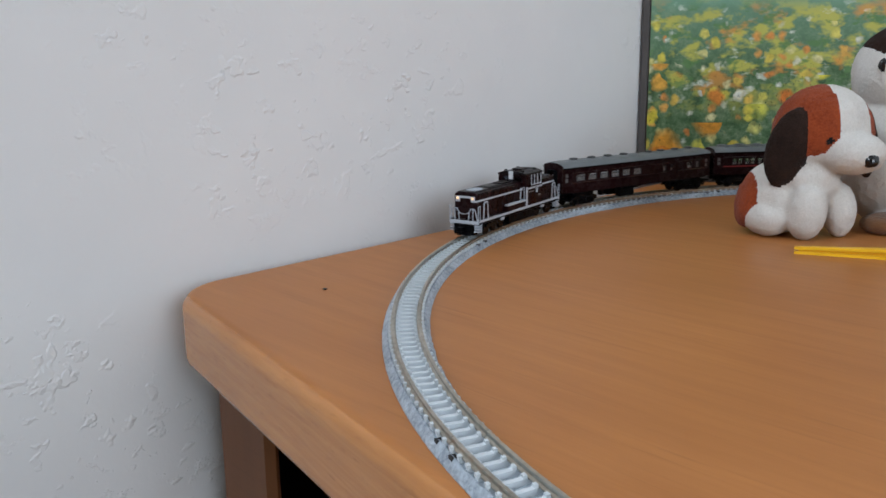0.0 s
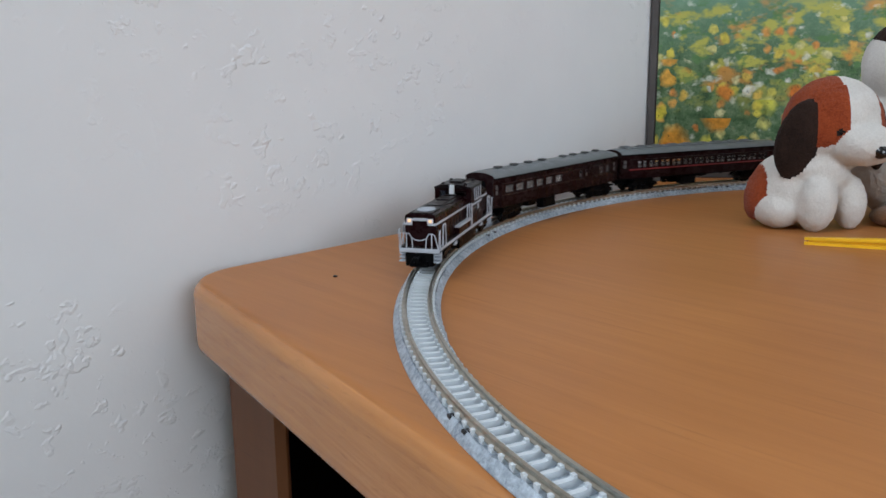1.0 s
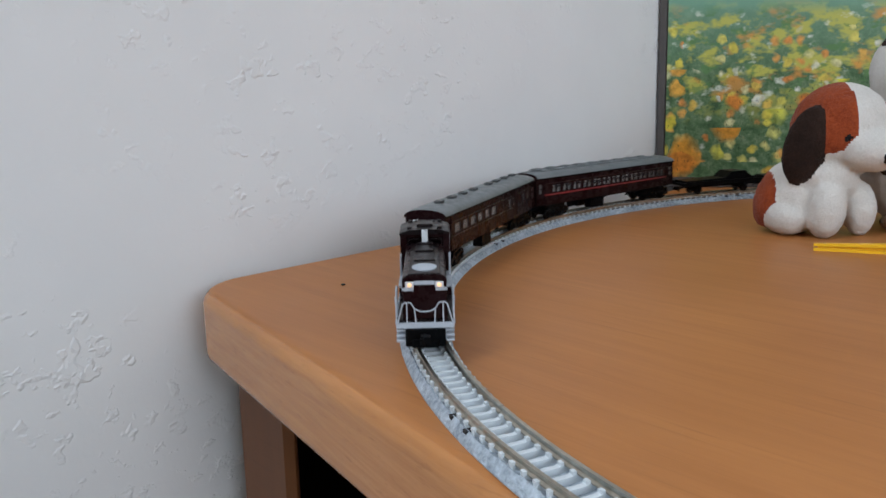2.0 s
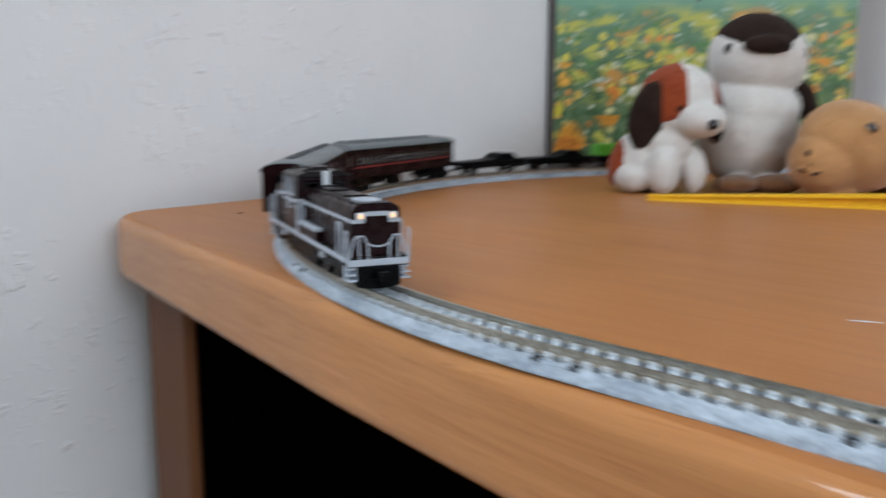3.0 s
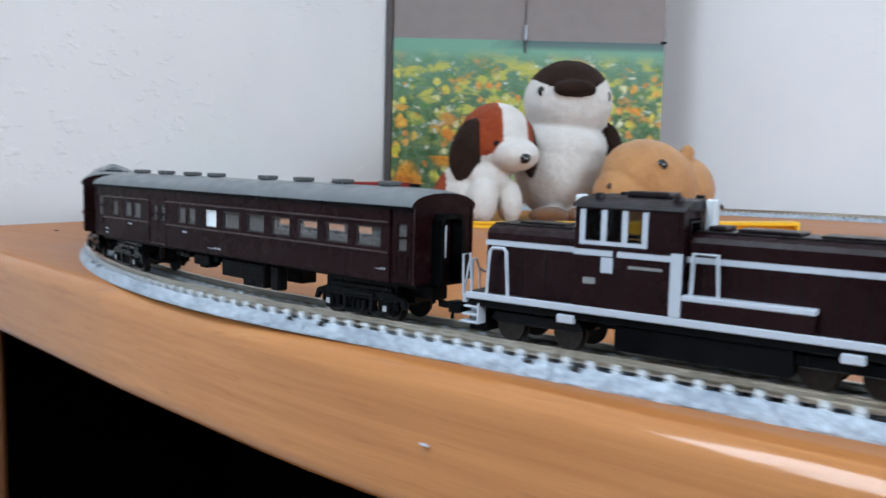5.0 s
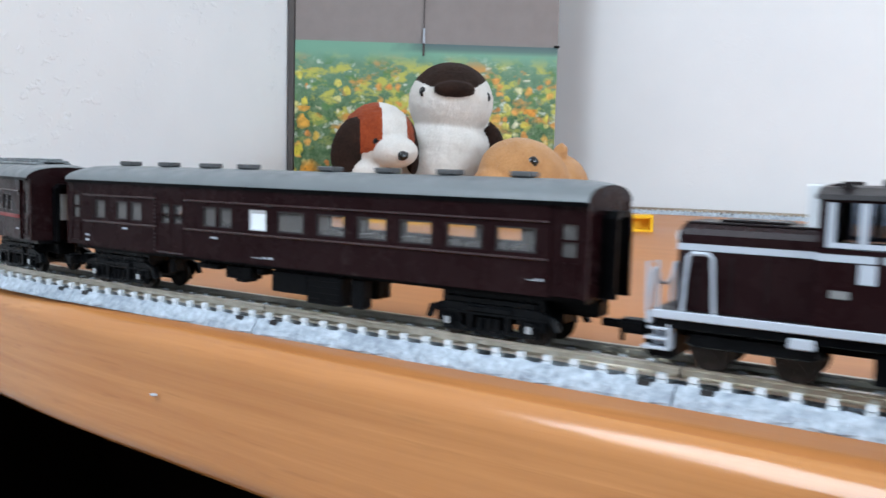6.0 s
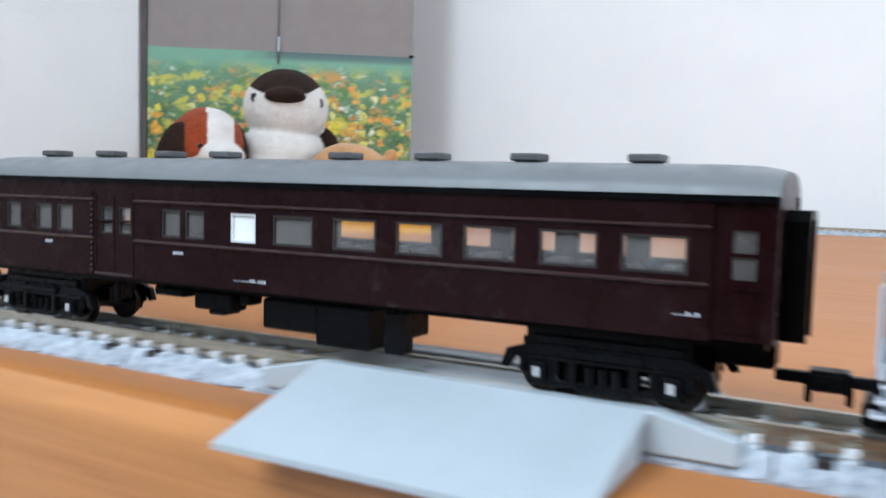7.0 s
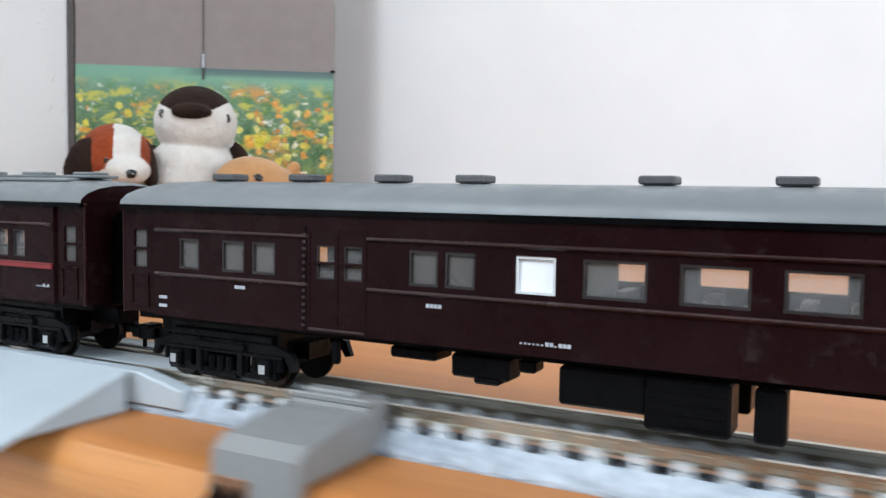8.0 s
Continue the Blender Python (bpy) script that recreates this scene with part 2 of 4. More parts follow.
THREAD = material("dark_thread", (0.05, 0.02, 0.012), 0.8)
LAMP_GLOW = material("warm_headlamp", (1.0, 0.75, 0.4), 0.3)
LAMP_GLOW.node_tree.nodes["Principled BSDF"].inputs["Emission Color"].default_value = (1.0, 0.46, 0.20, 1)
LAMP_GLOW.node_tree.nodes["Principled BSDF"].inputs["Emission Strength"].default_value = 0.75


def glass(name, tint, rough=0.04):
    mat = material(name, tint, rough)
    shader = mat.node_tree.nodes["Principled BSDF"]
    shader.inputs["Transmission Weight"].default_value = 1.0
    shader.inputs["IOR"].default_value = 1.1
    return mat


FROSTED = painted("greyish_curtained_pane", (0.085, 0.082, 0.080), 0.3, 0.35)
CLEAR = glass("hazy_clear_glazing", (0.93, 0.93, 0.93), 0.10)
CLEAR.node_tree.nodes["Principled BSDF"].inputs["Transmission Weight"].default_value = 0.95
SMOKED = glass("smoked_cab_glazing", (0.40, 0.44, 0.50))


# ---- mesh helpers ----
def part(name, bm, mat, parent=None, label="", smooth=False):
    data = bpy.data.meshes.new(name)
    if smooth:
        for f in bm.faces:
            f.smooth = True
    bm.to_mesh(data)
    bm.free()
    data.materials.append(mat)
    ob = new(name, data)
    ob.parent = parent
    if mat in (CLEAR, SMOKED):
        ob.visible_shadow = False
    if label:
        ob["label"] = label
    return ob


def empty(name):
    ob = new(name)
    ob.empty_display_size = 0.01
    return ob


def box(bm, x0, x1, y0, y1, z0, z1, bevel=0.0, segments=1):
    made = bmesh.ops.create_cube(bm, size=1.0)["verts"]
    for v in made:
        v.co = Vector((x0 + (v.co.x + 0.5) * (x1 - x0), y0 + (v.co.y + 0.5) * (y1 - y0), z0 + (v.co.z + 0.5) * (z1 - z0)))
    if bevel:
        edges = list({e for v in made for e in v.link_edges})
        bmesh.ops.bevel(bm, geom=edges, offset=bevel, segments=segments, affect="EDGES", profile=0.5)
    return bm


def boxes(*rows, bevel=0.0):
    bm = bmesh.new()
    for r in rows:
        box(bm, *r, bevel=bevel)
    return bm


def prism(outline, axis, low, high, bevel=0.0, segments=2):
    """A closed outline of (a, b) pairs pushed along x, y or z from low to high."""
    bm = bmesh.new()
    order = {"x": lambda a, b, c: (c, a, b), "y": lambda a, b, c: (a, c, b), "z": lambda a, b, c: (a, b, c)}[axis]
    ends = [[bm.verts.new(order(a, b, c)) for a, b in outline] for c in (low, high)]
    caps = [bm.faces.new(ends[0]), bm.faces.new(ends[1])]
    n = len(outline)
    for i in range(n):
        bm.faces.new((ends[0][i], ends[0][(i + 1) % n], ends[1][(i + 1) % n], ends[1][i]))
    bmesh.ops.recalc_face_normals(bm, faces=bm.faces)
    if bevel:
        edges = list({e for f in caps for e in f.edges})
        bmesh.ops.bevel(bm, geom=edges, offset=bevel, segments=segments, affect="EDGES", profile=0.5)
    return bm


def rod(bm, points, radius, sides=6):
    """A bent round bar through the points."""
    rings = []
    pts = [Vector(p) for p in points]
    for i, p in enumerate(pts):
        way = (pts[min(i + 1, len(pts) - 1)] - pts[max(i - 1, 0)]).normalized()
        side = way.cross(Vector((0, 0, 1)))
        side = (side if side.length > 0.1 else way.cross(Vector((0, 1, 0)))).normalized()
        up = side.cross(way)
        rings.append([bm.verts.new(p + radius * (math.cos(a) * side + math.sin(a) * up)) for a in (math.tau * k / sides for k in range(sides))])
    for a, b in zip(rings, rings[1:]):
        for k in range(sides):
            bm.faces.new((a[k], a[(k + 1) % sides], b[(k + 1) % sides], b[k]))
    bm.faces.new(rings[0][::-1])
    bm.faces.new(rings[-1])
    return bm


def disc_y(bm, x, y0, y1, z, radius, sides=20):
    made = bmesh.ops.create_cone(bm, cap_ends=True, segments=sides, radius1=radius, radius2=radius, depth=abs(y1 - y0),
                                 matrix=Matrix.Translation((x, (y0 + y1) / 2, z)) @ Matrix.Rotation(radians(90), 4, "X"))
    return made


def disc_z(bm, x, y, z0, z1, r0, r1=None, sides=16):
    return bmesh.ops.create_cone(bm, cap_ends=True, segments=sides, radius1=r0, radius2=r0 if r1 is None else r1, depth=z1 - z0,
                                 matrix=Matrix.Translation((x, y, (z0 + z1) / 2)))


def ball(bm, centre, radii, turn=(0, 0, 0), segments=28, rings=18, rough=0.0, seed=0.0):
    m = pose(*centre, *turn) @ Matrix.Diagonal((*radii, 1))
    made = bmesh.ops.create_uvsphere(bm, u_segments=segments, v_segments=rings, radius=1.0, matrix=m)["verts"]
    if rough:
        middle = Vector(centre)
        for v in made:
            v.co += (v.co - middle).normalized() * rough * noise.noise(v.co * 90 + Vector((seed, 0, 0)))
    return bm


# ---- the room ----
FLOOR_Z = -0.70
W1 = math.atan(0.073)          # the walls stand a little askew to the track
CORNER = Vector((-0.0645, 0.676, 0))


def in_room(x, y, z):
    """Along the back wall, out of it, up."""
    return CORNER + Vector((math.cos(W1) * x - math.sin(W1) * y, math.sin(W1) * x + math.cos(W1) * y, z))


def wall_slab(name, x0, x1, y0, y1, z0, z1, mat, holes=()):
    """A wall in the room's own axes; holes are (a0, a1, z0, z1) along its longer side."""
    bm = bmesh.new()
    along_x = (x1 - x0) > (y1 - y0)
    a0, a1 = (x0, x1) if along_x else (y0, y1)
    cuts = [(a0, a1, z0, z1)]
    for h in holes:
        cuts = [(a0, h[0], z0, z1), (h[1], a1, z0, z1), (h[0], h[1], z0, h[2]), (h[0], h[1], h[3], z1)]
    for c0, c1, d0, d1 in cuts:
        box(bm, *((c0, c1, y0, y1) if along_x else (x0, x1, c0, c1)), d0, d1)
    for v in bm.verts:
        v.co = in_room(*v.co)
    return tagged(part(name, bm, mat), kind="structure")


ROOM_X, ROOM_Y, TOP = 3.0, -2.6, 1.72
wall_slab("wall_north", 0, ROOM_X, 0, 0.12, FLOOR_Z, TOP, PLASTER_CALM)
wall_slab("wall_west", -0.12, 0, ROOM_Y, 0.12, FLOOR_Z, TOP, PLASTER, [(-2.36, -1.2, 0.58, 1.66)])
wall_slab("wall_east", ROOM_X, ROOM_X + 0.12, ROOM_Y, 0.12, FLOOR_Z, TOP, PLASTER, [(-2.2, -0.75, 0.2, 1.55)])
wall_slab("wall_south", -0.12, ROOM_X + 0.12, ROOM_Y - 0.12, ROOM_Y, FLOOR_Z, TOP, FAR_WALL)
wall_slab("floor", -0.12, ROOM_X + 0.12, ROOM_Y - 0.12, 0.12, FLOOR_Z - 0.1, FLOOR_Z, FLOOR_WOOD)
wall_slab("ceiling", -0.12, ROOM_X + 0.12, ROOM_Y - 0.12, 0.12, TOP, TOP + 0.1, CEILING_PAINT)


def window(name, horizontal, a0, a1, z0, z1, at):
    thing = tagged(empty(name), kind="structure")
    for piece, rows in (("window_frame", [(a0, a0 + 0.05, z0, z1), (a1 - 0.05, a1, z0, z1), (a0 + 0.05, a1 - 0.05, z0, z0 + 0.05), (a0 + 0.05, a1 - 0.05, z1 - 0.05, z1)]),
                        ("mullion", [((a0 + a1) / 2 - 0.02, (a0 + a1) / 2 + 0.02, z0 + 0.05, z1 - 0.05)])):
        bm = bmesh.new()
        for c0, c1, d0, d1 in rows:
            box(bm, *((c0, c1, at, at + 0.04) if horizontal else (at, at + 0.04, c0, c1)), d0, d1)
        for v in bm.verts:
            v.co = in_room(*v.co)
        part(piece, bm, WINDOW_PAINT, thing)


window("window_1", False, -2.2, -0.75, 0.2, 1.55, ROOM_X + 0.06)
window("window_2", False, -2.36, -1.2, 0.58, 1.66, -0.09)


# ---- the table ----
def smooth_outline(corners):
    """Corners (x, y, radius) rounded in the plan."""
    out = []
    n = len(corners)
    for i, (x, y, r) in enumerate(corners):
        p, a, b = Vector((x, y)), Vector(corners[i - 1][:2]), Vector(corners[(i + 1) % n][:2])
        if r == 0:
            out.append((x, y))
            continue
        ua, ub = (a - p).normalized(), (b - p).normalized()
        half = ua.angle(ub) / 2
        cut = r / math.tan(half)
        mid = p + (ua + ub).normalized() * (r / math.sin(half))
        s, t = p + ua * cut - mid, p + ub * cut - mid
        turn = s.angle_signed(t)
        for k in range(11):
            q = Matrix.Rotation(-turn * k / 10, 2) @ s
            out.append(tuple(mid + q))
    return out


TABLE_TOP_OUTLINE = smooth_outline([(-0.008, 0.0405, 0.030), (0.128, 0.0165, 0.5), (0.230, -0.0020, 0.6), (0.320, -0.0150, 0.6), (0.432, -0.0230, 0.8), (0.65, -0.032, 0),
                                    (1.32, -0.05, 0.05), (1.32, 0.690, 0.03), (-0.040, 0.655, 0.02)])


def table():
    thing = tagged(empty("table"), "orange-brown wooden table with thick rounded edges against the wall", "table")
    top = part("tabletop", prism(TABLE_TOP_OUTLINE, "z", -0.033, 0.0, 0.0062, 6), TABLE_WOOD, thing, smooth=True)
    top.data.set_sharp_from_angle(angle=radians(50))
    even = top.modifiers.new("even_shading", "WEIGHTED_NORMAL")
    even.keep_sharp, even.weight = True, 80
    # veneered top face, solid wood round the edge
    top.data.materials.append(EDGE_WOOD)
    for f in top.data.polygons:
        f.material_index = 0 if f.normal.z > 0.9 else 1
    # side panel, apron and an added dark back below the top
    part("leg", boxes((0.010, 0.054, 0.050, 0.057, FLOOR_Z, -0.033), bevel=0.004), LEG_SHADED, thing)
    part("leg", boxes((1.22, 1.26, 0.0, 0.06, FLOOR_Z, -0.033), bevel=0.003), LEG_SHADED, thing)
    # Inner panels carry the under-table shade in their colour; the back is added.
    part("side_panel", boxes((0.014, 0.037, 0.057, 0.57, FLOOR_Z + 0.02, -0.033)), INNER_SHADE, thing)
    part("side_panel", boxes((1.225, 1.25, 0.06, 0.62, FLOOR_Z + 0.02, -0.033)), LEG_SHADED, thing)
    part("added_dark_back", boxes((0.037, 1.225, 0.20, 0.215, FLOOR_Z + 0.02, -0.033)), INNER_SHADE, thing)
    return thing


table()

# ---- the track ----
CX, CY, R = 0.32341, 0.31335, 0.31699
HALF = math.pi * R
RAIL_Z = 0.0057


def on_track(s, side=0.0, z=0.0):
    """The pose on the track's middle line at s metres past the end of the curve; negative s lies on the curve and the back straight."""
    if s >= 0:
        p, yaw = (CX + s, CY - R), 0.0
    elif s > -HALF:
        a = -math.pi / 2 + s / R
        p, yaw = (CX + R * math.cos(a), CY + R * math.sin(a)), a + math.pi / 2
    else:
        p, yaw = (CX - (s + HALF), CY + R), -math.pi
    m = Matrix.Translation((p[0], p[1], z)) @ Matrix.Rotation(yaw, 4, "Z")
    return m @ Matrix.Translation((0, side, 0))


def swept(profile, s0, s1, step, origin, seed=0.0, rough=0.0):
    """A closed (side, z) profile carried along the track."""
    bm = bmesh.new()
    back = origin.inverted()
    n = max(1, round((s1 - s0) / step))
    rings = []
    for i in range(n + 1):
        s = s0 + (s1 - s0) * i / n
        ring = []
        for y, z in profile:
            w = rough * noise.noise(Vector((s * 900, y * 900, z * 900 + seed))) if rough and z > 0.0004 else 0.0
            ring.append(bm.verts.new(back @ (on_track(s, y + w, z + w * 0.6).translation)))
        rings.append(ring)
    k = len(profile)
    for a, b in zip(rings, rings[1:]):
        for j in range(k):
            bm.faces.new((a[j], b[j], b[(j + 1) % k], a[(j + 1) % k]))
    bm.faces.new(rings[0])
    bm.faces.new(rings[-1][::-1])
    bmesh.ops.recalc_face_normals(bm, faces=bm.faces)
    return bm


def sleeper_mesh():
    outline = [(-0.0064, 0.0016), (-0.0064, 0.0034), (-0.0059, 0.0038), (-0.0033, 0.0038), (-0.0022, 0.0034), (0.0022, 0.0034), (0.0033, 0.0038), (0.0059, 0.0038), (0.0064, 0.0034), (0.0064, 0.0016)]
    made = prism(outline, "x", -0.0008, 0.0008)
    for side in (-0.0061, -0.0033, 0.0033, 0.0061):
        box(made, -0.0007, 0.0007, side - 0.0005, side + 0.0005, 0.0036, 0.0044)
    data = bpy.data.meshes.new("sleeper")
    made.to_mesh(data)
    made.free()
    data.materials.append(SLEEPER_GREY)
    return data


SLEEPER = sleeper_mesh()
BED = [(-0.0088, 0.0), (-0.0088, 0.0005), (-0.0081, 0.0016), (-0.0069, 0.0031), (-0.0061, 0.0026), (-0.0045, 0.0020), (-0.002, 0.0017), (0.0, 0.0018), (0.002, 0.0017), (0.0045, 0.0020), (0.0061, 0.0026), (0.0069, 0.0031), (0.0081, 0.0016), (0.0088, 0.0005), (0.0088, 0.0)]
PITCH = 0.0049


def rail_profile(side):
    return [(side - 0.0010, 0.0036), (side + 0.0010, 0.0036), (side + 0.0010, 0.0040), (side + 0.0003, 0.0044), (side + 0.0003, 0.0051), (side + 0.0005, 0.0053), (side + 0.0005, 0.0057),
            (side - 0.0005, 0.0057), (side - 0.0005, 0.0053), (side - 0.0003, 0.0051), (side - 0.0003, 0.0044), (side - 0.0010, 0.0040)]


def track_section(s0, s1, single, label, gap=0.00015):
    """One piece of track: moulded bed, two rails, sleepers, shadow-black blocks as end slots."""
    thing = tagged(empty("track_section"), label, "model track", "track pieces of the oval")
    origin = on_track((s0 + s1) / 2)
    thing.matrix_world = origin
    back = origin.inverted()
    part("track_bed", swept(BED, s0 + gap, s1 - gap, 0.0022, origin, s0, 0.0005), BALLAST, thing)
    for side in (-0.0048, 0.0048):
        part("rail", swept(rail_profile(side), s0 + gap, s1 - gap, 0.008, origin), RAIL_METAL, thing)
    n = max(2, round((s1 - s0) / PITCH))
    joined = bmesh.new() if not single else None
    for i in range(n):
        m = back @ on_track(s0 + (s1 - s0) * (i + 0.5) / n)
        if single:
            ob = new("sleeper", SLEEPER)
            ob.parent = thing
            ob.matrix_basis = m
        else:
            start = len(joined.verts)
            joined.from_mesh(SLEEPER)
            joined.verts.ensure_lookup_table()
            for v in joined.verts[start:]:
                v.co = m @ v.co
    if joined:
        tagged(part("sleepers", joined, SLEEPER_GREY, thing), kind="stuff")
    pitch = (s1 - s0) / n
    for s in (s0 + pitch, s1 - pitch) if abs(s1 - s0) > 0.05 else (s1 - pitch,):
        # Solid black blocks paint in the shadow of the joiner recesses.
        bm = bmesh.new()
        for side in (-0.0066, 0.0066):
            box(bm, -0.0010, 0.0010, side - 0.0010, side + 0.0010, 0.0022, 0.0031)
        m = back @ on_track(s)
        for v in bm.verts:
            v.co = m @ v.co
        part("joiner_slot_shade", bm, JOINT_BLACK, thing)


CURVE = "curved grey model track section with pale sleepers on the table"
STRAIGHT = "straight grey model track section with pale sleepers on the table"
for a, b in ((-180, -157.5), (-157.5, -112.5), (-112.5, -67.5), (-67.5, -22.5), (-22.5, 0)):
    track_section(radians(a) * R, radians(b) * R, a >= -70, CURVE)
for a, b in ((0, 0.064), (0.064, 0.1538), (0.2530, 0.3520), (0.3520, 0.504)):
    track_section(a, b, True, STRAIGHT)
for a, b in ((0.504, 0.77),):
    track_section(a, b, False, STRAIGHT)
for a, b in ((-HALF - 0.14, -HALF), (-HALF - 0.42, -HALF - 0.14), (-HALF - 0.77, -HALF - 0.42)):
    track_section(a, b, False, STRAIGHT)

# ---- the train: millimetres from the middle of each vehicle, up from the rail heads ----
MM = 0.001


VENT_GREY = painted("dark_grey_ventilator", (0.07, 0.072, 0.075), 0.5)


def mm_boxes(*rows, bevel=0.0):
    bm = bmesh.new()
    for r in rows:
        box(bm, *(a * MM for a in r), bevel=bevel * MM)
    return bm


WHEELS = []


def wheelset(x, radius, parent, gauge=4.5):
    bm = bmesh.new()
    for side in (-1, 1):
        disc_y(bm, 0, side * gauge * MM, side * (gauge + 0.9) * MM, 0, radius * MM, 24)
        disc_y(bm, 0, side * (gauge - 0.5) * MM, side * gauge * MM, 0, (radius + 0.45) * MM, 24)
        disc_y(bm, 0, side * (gauge + 0.9) * MM, side * (gauge + 1.05) * MM, 0, 0.8 * MM, 12)
        y0, y1 = sorted((side * (gauge + 0.88), side * (gauge + 1.0)))
        for k in range(3):
            start = len(bm.verts)
            box(bm, -(radius - 0.6) * MM, (radius - 0.6) * MM, y0 * MM, y1 * MM, -0.25 * MM, 0.25 * MM)
            bm.verts.ensure_lookup_table()
            bmesh.ops.rotate(bm, verts=bm.verts[start:], matrix=Matrix.Rotation(radians(60 * k), 3, "Y"))
    disc_y(bm, 0, -gauge * MM, gauge * MM, 0, 0.7 * MM, 8)
    ob = part("wheelset", bm, WHEEL_METAL, parent)
    ob.matrix_basis = pose(x * MM, 0, radius * MM)
    WHEELS.append((ob, x * MM, radius * MM))
    return ob


def bogie(parent, axles, radius, name="bogie", coach=True):
    """A black bogie: side frames with springs and axle boxes, wheelsets under it."""
    lo, hi = min(axles), max(axles)
    bm = mm_boxes((lo - 4, hi + 4, -2.5, 2.5, 3.8, 6.2), (lo - 2, hi + 2, -6.2, 6.2, 5.6, 8.15))
    for side in (-1, 1):
        y0, y1 = sorted((side * 5.9, side * 7.1))
        if coach:
            # open pressed frame: top beam with dropped ends, lower tie bar
            shapes = [[(lo - 5.2, 3.0), (lo - 4.4, 5.2), (lo - 1.0, 6.3), (hi + 1.0, 6.3), (hi + 4.4, 5.2), (hi + 5.2, 3.0), (hi + 4.2, 2.8), (hi + 3.0, 4.7), (lo - 3.0, 4.7), (lo - 4.2, 2.8)],
                      [(lo - 1.6, 1.2), (lo - 1.6, 4.8), (lo + 1.6, 4.8), (lo + 2.6, 2.0), (hi - 2.6, 2.0), (hi - 1.6, 4.8), (hi + 1.6, 4.8), (hi + 1.6, 1.2)]]
        else:
            shapes = [[(lo - 3.6, 4.2), (lo - 2.8, 5.8), (hi + 2.8, 5.8), (hi + 3.6, 4.2), (hi + 2.2, 3.7), (lo - 2.2, 3.7)]]
        for outline in shapes:
            piece = prism([(a * MM, b * MM) for a, b in outline], "y", y0 * MM, y1 * MM, 0.15 * MM, 1)
            data = bpy.data.meshes.new("piece")
            piece.to_mesh(data)
            piece.free()
            bm.from_mesh(data)
            bpy.data.meshes.remove(data)
        for a in axles if coach else ():
            z0, z1 = sorted((side * 7.0, side * 7.9))
            box(bm, (a - 1.1) * MM, (a + 1.1) * MM, z0 * MM, z1 * MM, 1.7 * MM, 4.1 * MM, bevel=0.25 * MM)
            for d in (-2.0, 2.0):
                disc_z(bm, (a + d) * MM, side * 6.6 * MM, 2.6 * MM, 4.8 * MM, 0.75 * MM, sides=8)
        if not coach:
            continue
        mid = (lo + hi) / 2
        box(bm, (lo - 1.5) * MM, (hi - 4.0) * MM, min(side * 5.5, side * 5.9) * MM, max(side * 5.5, side * 5.9) * MM, 1.6 * MM, 6.2 * MM)
        # upper beam with a raised lip, equaliser bar, brake hangers
        box(bm, (lo - 1.0) * MM, (hi + 1.0) * MM, min(side * 6.0, side * 6.9) * MM, max(side * 6.0, side * 6.9) * MM, 6.2 * MM, 7.4 * MM, bevel=0.2 * MM)
        box(bm, (lo + 3.4) * MM, (hi - 3.4) * MM, min(side * 7.1, side * 7.7) * MM, max(side * 7.1, side * 7.7) * MM, 4.9 * MM, 5.9 * MM, bevel=0.15 * MM)
        for a in (lo + 4.4, hi - 4.4):
            box(bm, (a - 0.5) * MM, (a + 0.5) * MM, min(side * 6.6, side * 7.5) * MM, max(side * 6.6, side * 7.5) * MM, 1.4 * MM, 6.3 * MM, bevel=0.12 * MM)
        for d in (-1.6, 0, 1.6):
            disc_z(bm, (mid + d) * MM, side * 6.7 * MM, 1.5 * MM, 3.9 * MM, 0.7 * MM, sides=8)
        box(bm, (mid - 3.2) * MM, (mid + 3.2) * MM, min(side * 5.6, side * 7.4) * MM, max(side * 5.6, side * 7.4) * MM, 0.9 * MM, 1.6 * MM)
        box(bm, (lo - 3) * MM, (hi + 3) * MM, min(side * 7.1, side * 7.4) * MM, max(side * 7.1, side * 7.4) * MM, 4.4 * MM, 4.8 * MM)
    ob = part(name, bm, BOGIE_PLASTIC, parent)
    for a in axles:
        wheelset(a, radius, ob)
    return ob


def coupler(parent, x, way):
    """A knuckle coupler: shank, head, hook."""
    w = way
    bm = mm_boxes((min(x, x + 4.2 * w), max(x, x + 4.2 * w), -0.7, 0.7, 4.0, 5.3), (min(x + 3.6 * w, x + 6.2 * w), max(x + 3.6 * w, x + 6.2 * w), -1.5, 1.5, 3.4, 5.8),
                  (min(x + 5.4 * w, x + 7.4 * w), max(x + 5.4 * w, x + 7.4 * w), -1.7, -0.5, 3.6, 5.4), (min(x + 3.2 * w, x + 4.0 * w), max(x + 3.2 * w, x + 4.0 * w), -0.3, 0.3, 1.8, 4.2), bevel=0.2)
    return part("coupler", bm, BLACK_PLASTIC, parent)


def lettering(parent, x, z, width, side, height=0.75):
    """Tiny white marks as plain bars."""
    y = side * 9.5
    n = max(2, round(width / 0.5))
    tall = [i >= 0.45 * n and i != round(0.7 * n) for i in range(n)] if n > 5 else [True] * n
    rows = [(x + width * i / n, x + width * (i + (0.80 if tall[i] else 0.55)) / n, y - 0.06, y + 0.06, z + 0.1, z + height * (1 if tall[i] else 0.5)) for i in range(n)]
    return part("lettering", mm_boxes(*rows), WHITE_PAINT, parent)


def hood(x0, x1, half, z0, z1):
    outline = [(-half, z0), (half, z0), (half, z1 - 1.5), (half - 0.5, z1 - 0.6), (half - 1.7, z1), (-half + 1.7, z1), (-half + 0.5, z1 - 0.6), (-half, z1 - 1.5)]
    return prism([(a * MM, b * MM) for a, b in outline], "x", x0 * MM, x1 * MM, 0.35 * MM, 1)


